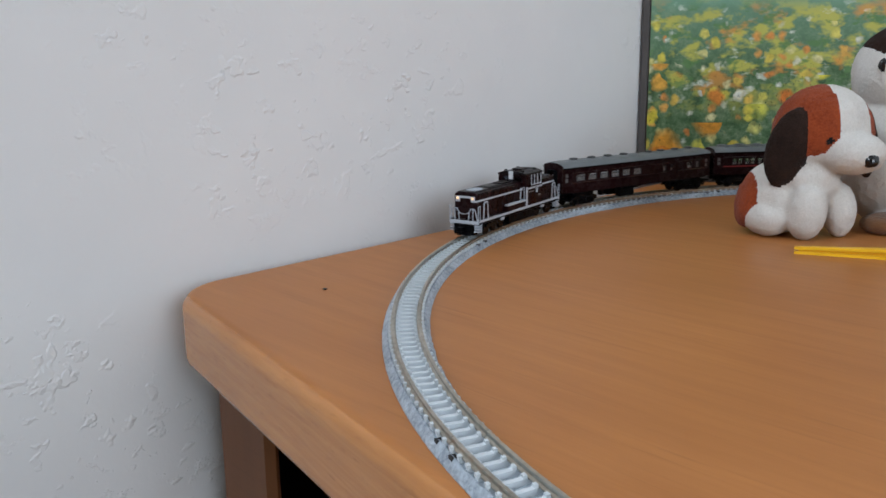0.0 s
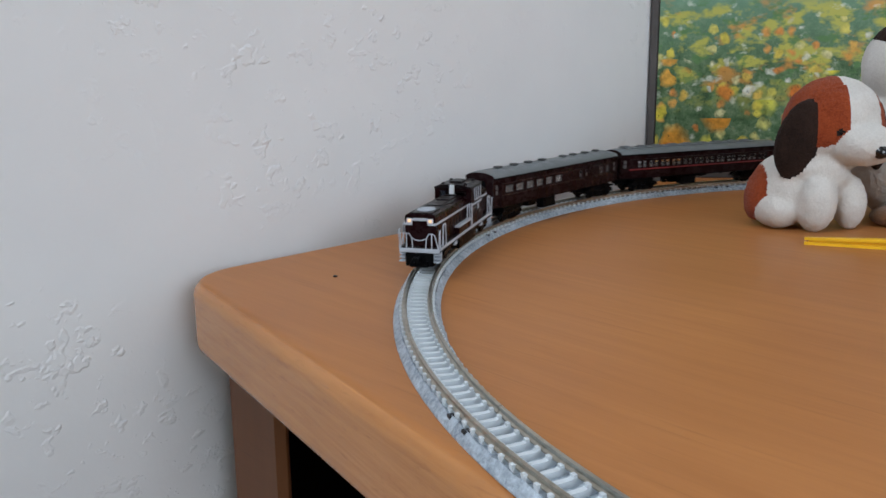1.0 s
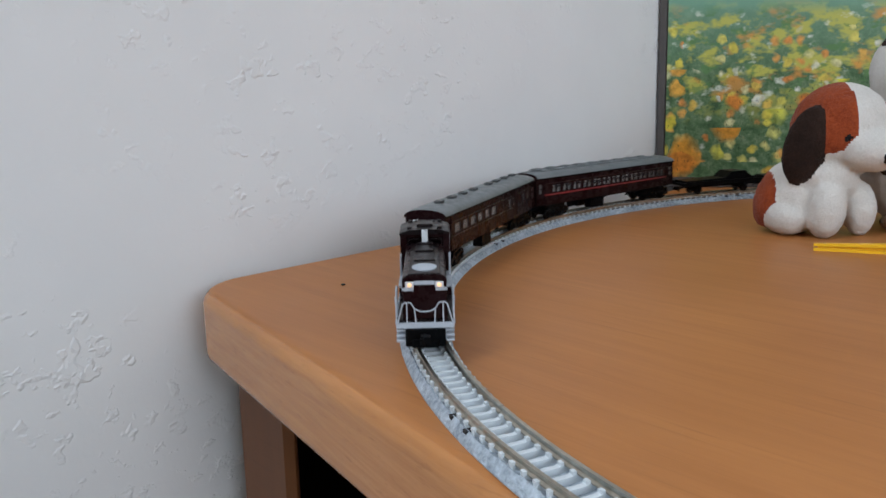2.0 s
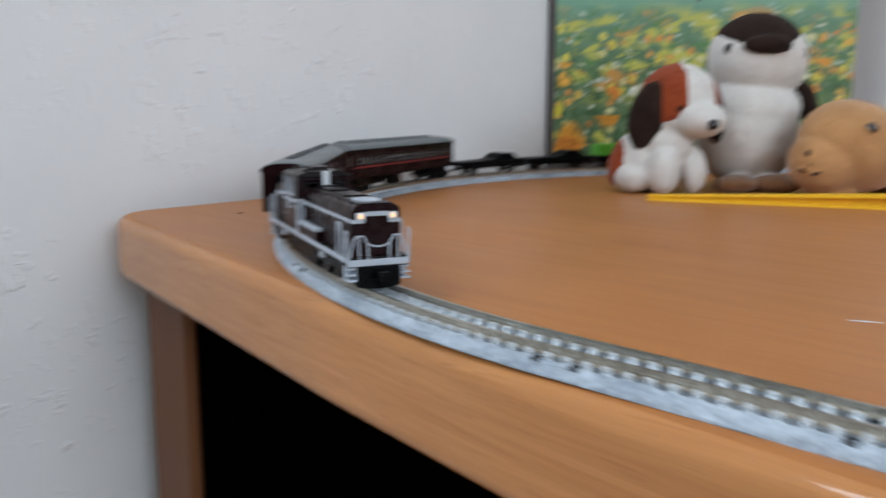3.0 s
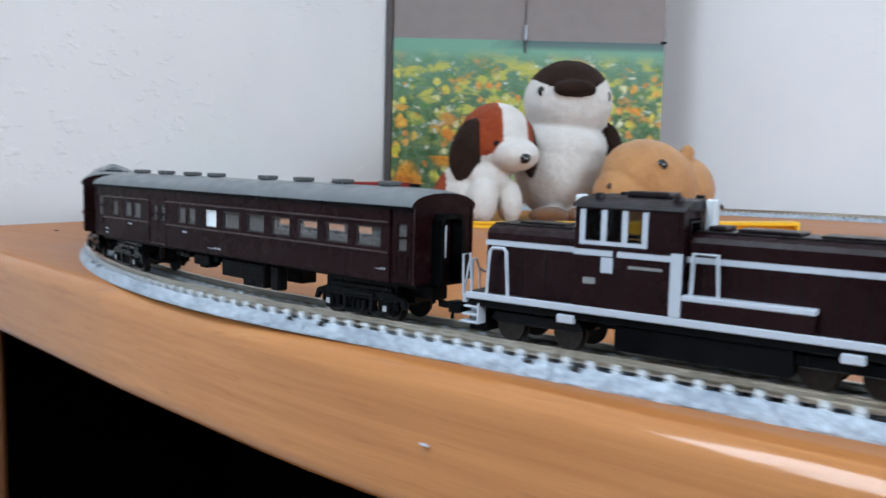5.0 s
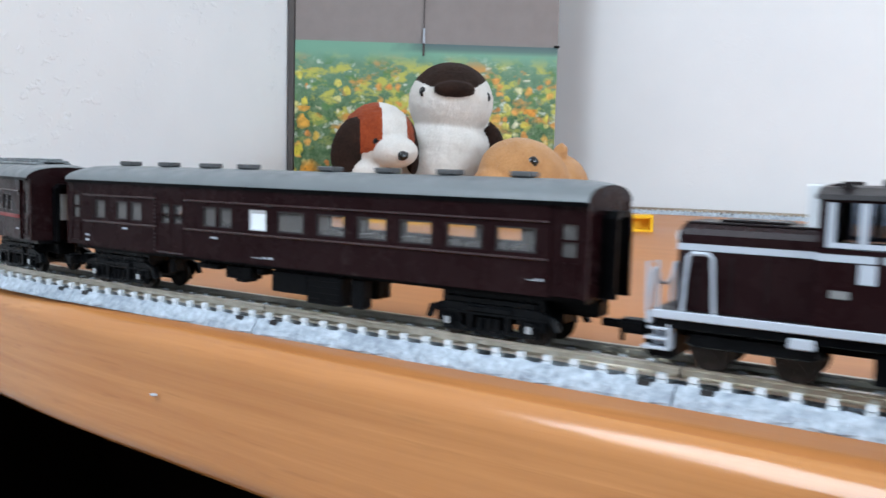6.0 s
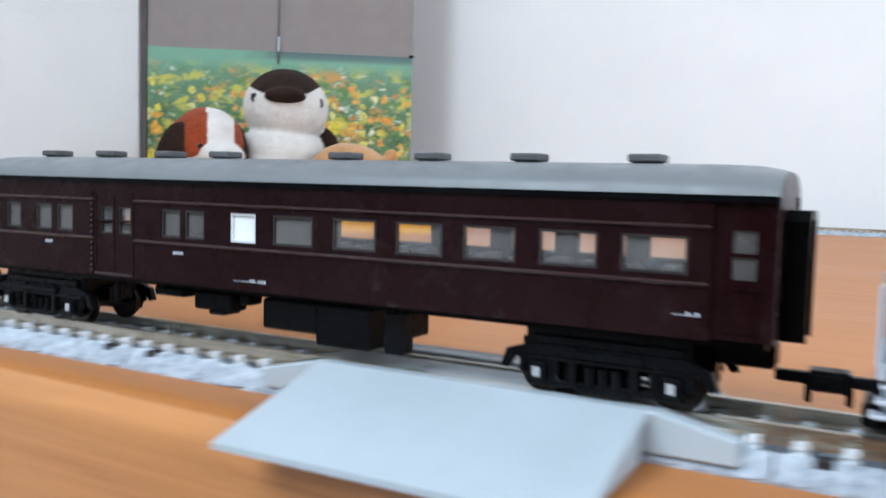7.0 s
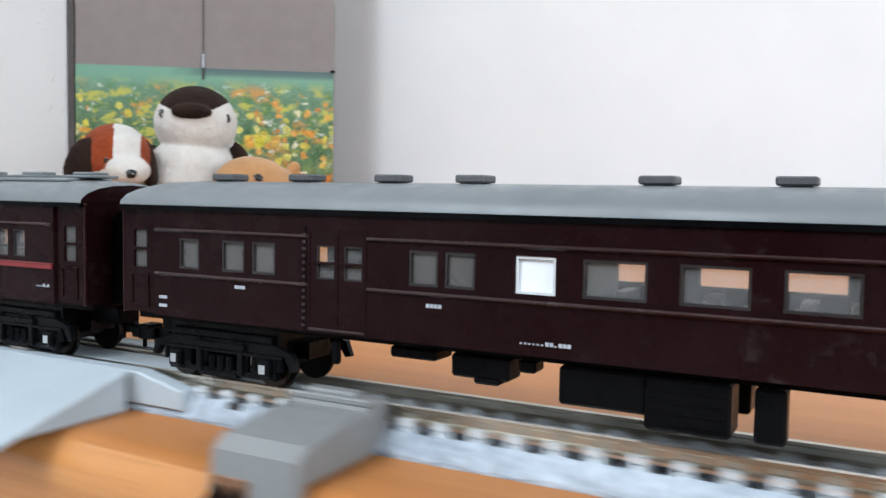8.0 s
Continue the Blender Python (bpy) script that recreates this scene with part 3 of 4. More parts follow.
def locomotive():
    loco = tagged(empty("diesel_locomotive"), "dark maroon model diesel locomotive with white lining and lit headlamps", "model locomotive")
    part("frame", mm_boxes((-47.7, 46.5, -8.6, 8.6, 6.4, 8.2), (-17, 13, -8.0, 8.0, 1.8, 6.4), (-45, 45, -3, 3, 4.5, 6.4), bevel=0.2), BLACK_PLASTIC, loco)
    for side in (-1, 1):
        y0, y1 = sorted((side * 8.6, side * 9.3))
        part("sill", mm_boxes((-48.0, 46.8, y0, y1, 7.9, 9.25), bevel=0.15), WHITE_PAINT, loco, "white painted sill")
    part("deck", mm_boxes((-48.0, 46.8, -9.1, 9.1, 8.2, 9.25)), LOCO_ROOF, loco)
    part("long_hood", hood(-5, 46, 6.9, 9.25, 23.4), MAROON, loco)
    part("short_hood", hood(-45.0, -25, 6.9, 9.25, 22.4), MAROON, loco)
    # hood roofs with hatches and the white fan cover
    part("hood_top", mm_boxes((-4.6, 45.6, -5.0, 5.0, 23.4, 23.8), (2, 12, -3.2, 3.2, 23.8, 24.4), (15, 27, -3.6, 3.6, 23.8, 24.2), (-3, 0, -3, 3, 23.8, 24.6), bevel=0.2), LOCO_ROOF, loco)
    part("hood_top", mm_boxes((-44.6, -25.4, -5.0, 5.0, 22.4, 22.8), (-40, -30, -3, 3, 22.8, 23.2), bevel=0.2), LOCO_ROOF, loco)
    bm = bmesh.new()
    disc_z(bm, 0, 0, 23.8 * MM, 24.1 * MM, 4.6 * MM, sides=32)
    for v in bm.verts:
        v.co.x, v.co.y = v.co.x * 1.15 + 37 * MM, v.co.y * 0.85
    part("fan_cover", bm, WHITE_PAINT, loco, "round white fan cover")
    for x0, x1 in ((-5, 46), (-45.1, -25)):
        for side in (-1, 1):
            y0, y1 = sorted((side * 6.85, side * 7.05))
            part("lining", mm_boxes((x0, x1, y0, y1, 18.5, 19.5)), WHITE_PAINT, loco, "white stripe along the hood")
            rows = [(x, x + 0.25, y0, y1, 10.2, 17.8) for x in np.arange(x0 + 3, x1 - 2, 5.1).tolist()]
            part("door_seam", mm_boxes(*rows), LOCO_ROOF, loco)
    part("lining", mm_boxes((45.95, 46.2, -6.8, -3.4, 18.5, 19.5), (45.95, 46.2, 3.4, 6.8, 18.5, 19.5)), WHITE_PAINT, loco)
    # cab
    cab = part("cab", mm_boxes((-25, -5, -9.0, 9.0, 9.25, 20.2), (-25, -24.2, -9.0, 9.0, 20.2, 27.2), (-5.8, -5, -9.0, -6.6, 20.2, 27.2), (-5.8, -5, 6.6, 9.0, 20.2, 27.2),
                               (-5.8, -5, -1.2, 1.2, 20.2, 27.2), (-5.8, -5, -6.6, 6.6, 25.8, 27.2), (-11.5, -5.8, -9.0, -8.3, 20.2, 27.2), (-11.5, -5.8, 8.3, 9.0, 20.2, 27.2),
                               (-24.2, -23.6, -9.0, -8.3, 20.2, 27.2), (-24.2, -23.6, 8.3, 9.0, 20.2, 27.2), (-24.2, -11.5, -9.0, -8.3, 26.6, 27.2), (-24.2, -11.5, 8.3, 9.0, 26.6, 27.2), bevel=0.1), MAROON, loco)
    outline = [(-9.4, 27.0), (-9.0, 27.7), (-5.5, 28.7), (0, 29.0), (5.5, 28.7), (9.0, 27.7), (9.4, 27.0)]
    part("cab_roof", prism([(a * MM, b * MM) for a, b in outline], "x", -25.6 * MM, -4.4 * MM, 0.2 * MM, 1), LOCO_ROOF, loco)
    bm = mm_boxes((-18, -10, -3.0, 3.0, 28.8, 29.9), (-24.5, -22, -4, 4, 28.4, 29.2), bevel=0.3)
    for x, y in ((-22, 5.5), (-22, -5.5), (-7.5, 5.5), (-7.5, -5.5)):
        disc_z(bm, x * MM, y * MM, 28.2 * MM, 29.5 * MM, 1.1 * MM, 0.8 * MM, 10)
    part("roof_fittings", bm, LOCO_ROOF, loco)
    for side in (-1, 1):
        y0, y1 = sorted((side * 8.9, side * 9.2))
        win = part("window_frame", mm_boxes((-23.9, -22.9, y0, y1, 20.4, 26.6), (-19.8, -18.8, y0, y1, 21.1, 26.6), (-15.9, -14.9, y0, y1, 21.1, 26.6), (-12.2, -11.2, y0, y1, 20.4, 26.6), (-22.9, -12.2, y0, y1, 20.4, 21.1)), WHITE_PAINT, loco, "white window frame")
        part("pane", mm_boxes((-23.7, -11.4, side * 8.65 - 0.1, side * 8.65 + 0.1, 20.3, 26.7)), SMOKED, win)
        part("lining", mm_boxes((-25, -17.5, *sorted((side * 8.95, side * 9.15)), 18.5, 19.5), (-19.6, -17.4, *sorted((side * 8.95, side * 9.15)), 15.6, 18.3), (-16.6, -5, *sorted((side * 8.95, side * 9.15)), 18.5, 19.5)), WHITE_PAINT, loco)
        part("cab_post", mm_boxes((-6.9, -4.9, *sorted((side * 9.0, side * 9.3)), 9.3, 20.0)), WHITE_PAINT, loco)
        part("number_plate", mm_boxes((-14.5, -8.4, *sorted((side * 9.0, side * 9.12)), 16.7, 17.2)), FEEDER_GREY, loco)
        part("number_plate", mm_boxes((-23, -20.6, *sorted((side * 9.0, side * 9.12)), 13.4, 14.5)), FEEDER_GREY, loco)
        # raised side step with a white edge
        step = part("side_box", mm_boxes((-4.8, 16.0, *sorted((side * 6.9, side * 9.0)), 9.3, 12.2), bevel=0.15), MAROON, loco)
        part("box_top", mm_boxes((-4.9, 16.2, *sorted((side * 6.9, side * 9.25)), 12.2, 13.2), bevel=0.15), WHITE_PAINT, step, "white box top")
    for y in (-3.9, 3.9):
        part("front_pane", mm_boxes((-5.5, -5.3, y - 2.7, y + 2.7, 20.2, 25.8)), SMOKED, loco)
        bm = bmesh.new()
        for z0, z1, a, b in ((20.6, 21.0, -2.4, 2.4), (25.0, 25.4, -2.4, 2.4), (21.0, 25.0, -2.4, -2.0), (21.0, 25.0, 2.0, 2.4)):
            box(bm, -5.0 * MM, -4.8 * MM, (y + a) * MM, (y + b) * MM, z0 * MM, z1 * MM)
        part("pane_rim", bm, LOCO_ROOF, loco)
    for x, y in ((-3.4, 0.0), (-26.4, -3.6)):
        bm = mm_boxes((x - 0.9, x + 0.9, y - 1.1, y - 0.1, 20.5, 29.0), (x - 0.9, x + 0.9, y + 0.1, y + 1.1, 20.5, 29.0), (x - 0.7, x + 0.7, y - 0.3, y + 0.3, 20.5, 28.6), bevel=0.25)
        part("exhaust_stack", bm, SILVER, loco, "twin silver exhaust stack")
    # ends: lamps, buffer beam, steps, rails
    for way, x in ((1, 46.0), (-1, -45.0)):
        for y in (-4.6, 4.6):
            lamp = part("lamp_housing", mm_boxes((min(x, x + 0.5 * way), max(x, x + 0.5 * way), y - 1.3, y + 1.3, 19.4, 21.4), bevel=0.2), SILVER, loco)
            bm = bmesh.new()
            bmesh.ops.create_cone(bm, cap_ends=True, segments=14, radius1=0.7 * MM, radius2=0.55 * MM, depth=0.5 * MM, matrix=Matrix.Translation(((x + 0.65 * way) * MM, y * MM, 20.4 * MM)) @ Matrix.Rotation(radians(90 * way), 4, "Y"))
            part("headlamp", bm, LAMP_GLOW if way > 0 else SILVER, lamp, "glowing warm headlamp" if way > 0 else "")
        part("lamp_bar", mm_boxes((min(x, x + 0.3 * way), max(x, x + 0.3 * way), -3.2, 3.2, 20.4, 21.6)), WHITE_PAINT, loco)
        e = 46.8 if way > 0 else -48.0
        part("buffer_beam", mm_boxes((min(e, e + 1.0 * way), max(e, e + 1.0 * way), -9.0, 9.0, 6.9, 8.7), bevel=0.2), WHITE_PAINT, loco, "white buffer beam")
        for side in (-1, 1):
            rows = []
            for z, reach in ((6.0, 0.6), (4.4, 1.0), (2.9, 1.5)):
                rows.append((min(e - 2.6 * way, e + reach * way), max(e - 2.6 * way, e + reach * way), *sorted((side * 6.4, side * 9.0)), z, z + 0.45))
            rows.append((min(e - 2.6 * way, e + 0.4 * way), max(e - 2.6 * way, e + 0.4 * way), *sorted((side * 6.2, side * 6.5)), 2.9, 7.0))
            rows.append((min(e - 2.9 * way, e - 2.5 * way), max(e - 2.9 * way, e - 2.5 * way), *sorted((side * 6.2, side * 9.0)), 2.9, 7.0))
            part("corner_step", mm_boxes(*rows, bevel=0.1), WHITE_PAINT, loco, "white shunter's steps")
        part("plough", mm_boxes((min(e - 3 * way, e + 1.2 * way), max(e - 3 * way, e + 1.2 * way), -6.2, 6.2, 1.0, 6.9), (min(e, e + 2.2 * way), max(e, e + 2.2 * way), -4.2, 4.2, 0.8, 3.4), bevel=0.4), BLACK_PLASTIC, loco)
        coupler(loco, e, way)
        r = 0.25 * MM
        q = (e + 0.9 * way) * MM
        bm = bmesh.new()
        for side in (-1, 1):
            pts = [(8.6, 8.4), (6.9, 14.6), (6.2, 15.2), (4.4, 15.2), (3.2, 13.2), (1.6, 12.4), (0, 12.2)]
            rod(bm, [(q, side * a * MM, b * MM) for a, b in pts], r)
            rod(bm, [(q, side * 5.6 * MM, 8.4 * MM), (q, side * 5.6 * MM, 15.2 * MM)], r)
            rod(bm, [(q, side * 2.9 * MM, 8.4 * MM), (q, side * 3.2 * MM, 13.2 * MM)], r)
            rod(bm, [(q, side * 8.8 * MM, 8.4 * MM), (q, side * 9.0 * MM, 16.4 * MM), (q - 1.6 * way * MM, side * 9.0 * MM, 16.8 * MM), (q - 2.0 * way * MM, side * 8.9 * MM, 8.6 * MM)], r)
        part("end_railing", bm, WHITE_PAINT, loco, "white end railing")
        bm = bmesh.new()
        for side in (-1, 1):
            x0 = e - 4.6 * way
            x1 = e - 9.4 * way
            rod(bm, [(x0 * MM, side * 8.9 * MM, 9.2 * MM), ((x0 - 0.6 * way) * MM, side * 8.9 * MM, 17.6 * MM), ((x0 - 1.2 * way) * MM, side * 8.9 * MM, 18.2 * MM),
                     ((x1 + 1.2 * way) * MM, side * 8.9 * MM, 18.2 * MM), ((x1 + 0.6 * way) * MM, side * 8.9 * MM, 17.6 * MM), (x1 * MM, side * 8.9 * MM, 9.2 * MM)], 0.36 * MM)
        part("side_handrail", bm, WHITE_PAINT, loco, "white side handrail")
    for side in (-1, 1):
        bm = bmesh.new()
        rod(bm, [(-3.4 * MM, side * 8.8 * MM, 13.0 * MM), (-3.2 * MM, side * 8.8 * MM, 20.2 * MM), (0.8 * MM, side * 8.8 * MM, 20.2 * MM), (1.2 * MM, side * 8.8 * MM, 13.0 * MM)], 0.38 * MM)
        part("side_handrail", bm, WHITE_PAINT, loco)
        for x in (-28, 20):
            part("step_plate", mm_boxes((x, x + 3.5, *sorted((side * 8.0, side * 9.2)), 5.6, 7.2), bevel=0.2), WHITE_PAINT, loco)
    bogies = [bogie(loco, (-6.2, 6.2), 3.0, coach=False), bogie(loco, (-9.6, 0, 9.6), 3.0, coach=False)]
    return loco, bogies, (-33.5, 26.0)


def carriage(name, label, windows, doors, blind, vents, red=False, monitor=False, curtained=(), far=None, barred=()):
    car = tagged(empty(name), label, "model carriage", "carriages of the train")
    L, B, H0, H1 = 69.0, 9.5, 9.2, 25.0
    S, T = 16.2, 20.5
    # side walls with openings
    for side in (-1, 1):
        openings = sorted(windows if side < 0 or far is None else far)
        y0, y1 = sorted((side * (B - 0.8), side * B))
        rows = [(-62.6, 62.6, y0, y1, H0, S), (-62.6, 62.6, y0, y1, T, H1)]
        at = -62.6
        for a, b in openings:
            rows.append((at, a, y0, y1, S, T))
            at = b
        rows.append((at, 62.6, y0, y1, S, T))
        wall = part("side_wall", mm_boxes(*rows), MAROON_CAR, car)
        p0, p1 = sorted((side * (B - 0.05), side * (B + 0.36)))
        for z in (15.0, 21.3):
            rows, at = [], -62.4
            for a, b in doors:
                rows.append((at, a, p0, p1, z, z + 0.55))
                at = b
            rows.append((at, 62.4, p0, p1, z, z + 0.55))
            part("belt_rail", mm_boxes(*rows, bevel=0.2), BEAD_PAINT, wall)
        part("eave", mm_boxes((-L, L, p0, p1, 24.4, 25.1)), BLACK_PLASTIC, wall)
        for i, (a, b) in enumerate(openings):
            mid = (a + b) / 2
            wide = b - a
            is_blind = any(c0 <= mid <= c1 for c0, c1 in blind)
            pane = part("pane", mm_boxes((a - 0.15, b + 0.15, side * (B - 0.55) - 0.08, side * (B - 0.55) + 0.08, S - 0.1, T + 0.1)), BLIND if is_blind and side < 0 else FROSTED if a in curtained else CLEAR, wall, "drawn white blind" if is_blind and side < 0 else "")
            q0, q1 = sorted((side * (B - 0.45), side * (B - 0.1)))
            rim = 0.32 if wide > 3 else 0.2
            part("window_frame", mm_boxes((a, a + rim, q0, q1, S, T), (b - rim, b, q0, q1, S, T), (a + rim, b - rim, q0, q1, S, S + rim), (a + rim, b - rim, q0, q1, T - rim, T)), SILVER if is_blind else FRAME_GREY, pane)
            if side < 0 and any(abs(a - c) < 0.1 for c in barred):
                for k in range(4):
                    x = a + wide * (k + 1) / 5
                    part("guard_bar", mm_boxes((x - 0.12, x + 0.12, *sorted((side * (B - 0.75), side * (B - 0.64))), S, T)), FRAME_GREY, pane)
        for a, b in doors:
            d0, d1 = sorted((side * (B - 0.55), side * (B + 0.10)))
            mid = (a + b) / 2
            part("door_frame", mm_boxes((a - 0.35, a + 0.25, d0, d1 + 0.12 * (side > 0), 9.2, 22.8), (b - 0.25, b + 0.1, d0, d1, 9.2, 22.8), (a, b, d0, d1, 22.4, 22.9), (mid - 0.2, mid + 0.2, d0, d1, 9.2, 22.4), (a, b, d0, d1, 9.8, 10.2), (a + 0.3, b - 0.3, d0, d1, 18.1, 18.4)), MAROON_CAR, wall)
            part("door_post", mm_boxes((a - 0.75, a - 0.35, *sorted((side * (B - 0.1), side * (B + 0.22))), 9.4, 22.9)), BLACK_PLASTIC, wall)
            for z in np.arange(9.9, 22.4, 0.9).tolist():
                part("rivet_strip", mm_boxes((a - 0.85, a - 0.3, *sorted((side * B, side * (B + 0.34))), z, z + 0.4)), BEAD_PAINT, wall)
            part("door_sill", mm_boxes((a, b, *sorted((side * (B - 0.1), side * (B + 0.3))), 9.5, 9.85), bevel=0.1), BEAD_PAINT, wall)
        for x0 in (-L, 62.6):
            d0, d1 = sorted((side * (B - 1.3), side * (B - 0.5)))
            x1 = x0 + 6.4
            door = part("end_door", mm_boxes((x0, x1, d0, d1, H0 + 0.2, 16.0), (x0, x1, d0, d1, 21.4, H1), (x0, x0 + 1.9, d0, d1, 16.0, 21.4), (x1 - 1.9, x1, d0, d1, 16.0, 21.4), (x0 + 1.9, x1 - 1.9, d0, d1, 18.5, 18.9)), MAROON_CAR, car)
            e0, e1 = sorted((side * (B - 0.5), side * (B - 0.3)))
            part("door_panel", mm_boxes((x0 + 1.4, x1 - 1.4, e0, e1, 10.2, 10.5), (x0 + 1.4, x1 - 1.4, e0, e1, 14.8, 15.1), (x0 + 1.4, x0 + 1.7, e0, e1, 10.5, 14.8), (x1 - 1.7, x1 - 1.4, e0, e1, 10.5, 14.8)), MAROON_CAR, door)
            part("pane", mm_boxes((x0 + 1.9, x1 - 1.9, side * (B - 0.95) - 0.07, side * (B - 0.95) + 0.07, 16.0, 21.4)), FROSTED, door)
        for x, z, w in ((-47.4, 13.9, 1.9), (-17.6, 13.6, 2.2), (-5.4, 10.4, 6.2), (58.6, 11.6, 3.0), (-61.5, 11.6, 1.6), (-61.5, 10.4, 1.6)):
            if side < 0:
                lettering(car, x, z, w, side, 0.55)
        if red:
            part("class_line", mm_boxes((-60, 62.4, p0, p1, 14.6, 15.5)), RED_LINE, wall, "thin red line below the windows")
    # ends with gangway bellows
    for way in (-1, 1):
        x0, x1 = sorted((way * (L - 0.8), way * L))
        end = part("end_wall", mm_boxes((x0, x1, -9.0, -2.9, H0, H1), (x0, x1, 2.9, 9.0, H0, H1), (x0, x1, -2.9, 2.9, 22.5, H1 + 1.5)), MAROON_CAR, car)
        outline = [(-3.6, 9.0), (-3.6, 22.4), (-2.6, 23.6), (2.6, 23.6), (3.6, 22.4), (3.6, 9.0), (2.6, 9.0), (2.6, 22.0), (2.0, 22.6), (-2.0, 22.6), (-2.6, 22.0), (-2.6, 9.0)]
        g0, g1 = sorted((way * L, way * (L + 2.8)))
        part("gangway", prism([(a * MM, b * MM) for a, b in outline], "x", g0 * MM, g1 * MM), BLACK_PLASTIC, end, "black gangway bellows")
        p0, p1 = sorted((way * (L - 0.75), way * (L - 0.55)))
        part("gangway_door", mm_boxes((p0, p1, -2.9, 2.9, H0, 22.5)), MAROON_CAR, end)
        part("gangway_pane", mm_boxes((way * (L - 0.5) - 0.05, way * (L - 0.5) + 0.05, -1.5, 1.5, 14.2, 21.0)), BLIND, end, "pale gangway door pane")
        coupler(car, way * (L - 0.5), way)
        d0, d1 = sorted((way * (L - 11.0), way * (L - 0.3)))
        part("draft_gear", mm_boxes((d0, d1, -2.2, 2.2, 5.4, 8.3), bevel=0.3), BLACK_PLASTIC, car)
    # roof rounded towards both ends
    arch = [(9.75, 25.0), (9.55, 25.9), (8.4, 27.0), (6.4, 27.9), (3.6, 28.5), (0, 28.7)]
    arch = arch + [(-a, b) for a, b in arch[-2::-1]]
    bm = bmesh.new()
    rings = []
    for x, f in [(-L - 0.2, 0.78), (-L + 0.8, 0.86), (-L + 3, 0.95), (-L + 7, 0.99), (-L + 13, 1.0)] + [(x, 1.0) for x in (-30, 0, 30)] + [(L - 13, 1.0), (L - 7, 0.99), (L - 3, 0.95), (L - 0.8, 0.86), (L + 0.2, 0.78)]:
        rings.append([bm.verts.new((x * MM, a * MM, (25.0 + (b - 25.0) * f) * MM)) for a, b in arch])
    for a, b in zip(rings, rings[1:]):
        for k in range(len(arch) - 1):
            bm.faces.new((a[k], a[k + 1], b[k + 1], b[k]))
        bm.faces.new((a[-1], a[0], b[0], b[-1]))
    bm.faces.new(rings[0])
    bm.faces.new(rings[-1])
    bmesh.ops.recalc_face_normals(bm, faces=bm.faces)
    roof = part("roof", bm, ROOF_GREY, car, "smooth grey rounded roof", smooth=True)
    roof.data.set_sharp_from_angle(angle=radians(40))
    roof.data.materials.append(MAROON_CAR)
    for f in roof.data.polygons[-2:]:
        f.material_index = 1
    for way in (-1, 1):
        for a in (-8.9, 8.9):
            part("corner_bead", mm_boxes((min(way * L, way * (L + 0.3)), max(way * L, way * (L + 0.3)), a - 0.25, a + 0.25, H0, 25.0), bevel=0.1), BEAD_PAINT, car)
    if monitor:
        part("roof_panel", mm_boxes((-52, 60, -4.6, 4.6, 28.2, 29.0), bevel=0.3), ROOF_GREY, roof)
        for x in np.arange(-48, 58, 13.0).tolist():
            part("roof_vent", mm_boxes((x, x + 7.5, -2.7, 2.7, 29.0, 29.5), (x + 1, x + 6.5, -1.4, 1.4, 29.5, 30.0), bevel=0.15), ROOF_GREY, roof)
    for x in vents:
        part("roof_vent", mm_boxes((x - 1.7, x + 1.7, -1.5, 1.5, 28.3, 28.8), (x - 2.1, x + 2.1, -1.8, 1.8, 28.8, 29.8), bevel=0.2), VENT_GREY, roof, "dark roof ventilator")
    # floor, seats and gear below
    part("underframe", mm_boxes((-L + 0.8, L - 0.8, -7.0, 7.0, 8.2, 9.2)), BLACK_PLASTIC, car)
    part("seats", mm_boxes(*[(x, x + 1.6, y, y + 5.6, 9.2, 15.9) for x in np.arange(2, 60, 5.2).tolist() for y in (-8.2, 2.6)], (-60, -6, -1.2, 1.0, 9.2, 16.0)), INTERIOR, car)
    if far:
        part("compartment", mm_boxes((-6.4, 0.8, -7.9, 8.2, 9.2, 24.0), bevel=0.2), INTERIOR, car, "pale washroom compartment")
        # Added block that darkens the lower half of the door windows.
        part("door_view_block", mm_boxes((-36.0, -24.0, -0.6, 0.6, 16.0, 17.6)), INTERIOR, car)
    for row in ((-1.2, 8.8, -8.0, -3, 3.8, 8.2), (8.6, 17.6, -8.2, -3, 2.4, 8.2), (19.8, 22.9, -8.0, -5, 2.4, 8.2), (-23.8, -17.2, -7.6, -3, 6.8, 8.2), (-15.0, -7.4, -7.8, -4, 5.4, 8.2), (-12.0, -8.6, -7.9, -4, 4.8, 5.6), (-6.6, -4.4, -7.0, -4, 6.6, 8.2), (5, 18, 3, 8.0, 2.6, 8.2), (-32.4, -31.2, -8.2, -7.2, 5.0, 8.2)):
        part("underfloor_box", mm_boxes(row, bevel=0.3), BLACK_PLASTIC, car)
    part("box_slats", mm_boxes(*[(9.2, 17.0, -8.34, -8.18, z, z + 0.35) for z in (3.2, 4.4, 5.6, 6.8)]), BLACK_PLASTIC, car)
    bogies = [bogie(car, (-8.2, 8.2), 2.9), bogie(car, (-8.2, 8.2), 2.9)]
    for b in bogies:
        bm = bmesh.new()
        for x in (-8.2, 8.2):
            box(bm, (x - 0.5) * MM, (x + 0.5) * MM, -8.05 * MM, -7.88 * MM, 2.3 * MM, 3.5 * MM)
        part("axle_box_cover", bm, AXLE_SILVER, b, "silver axle box cover")
    return car, bogies, (-52.2, 50.2)


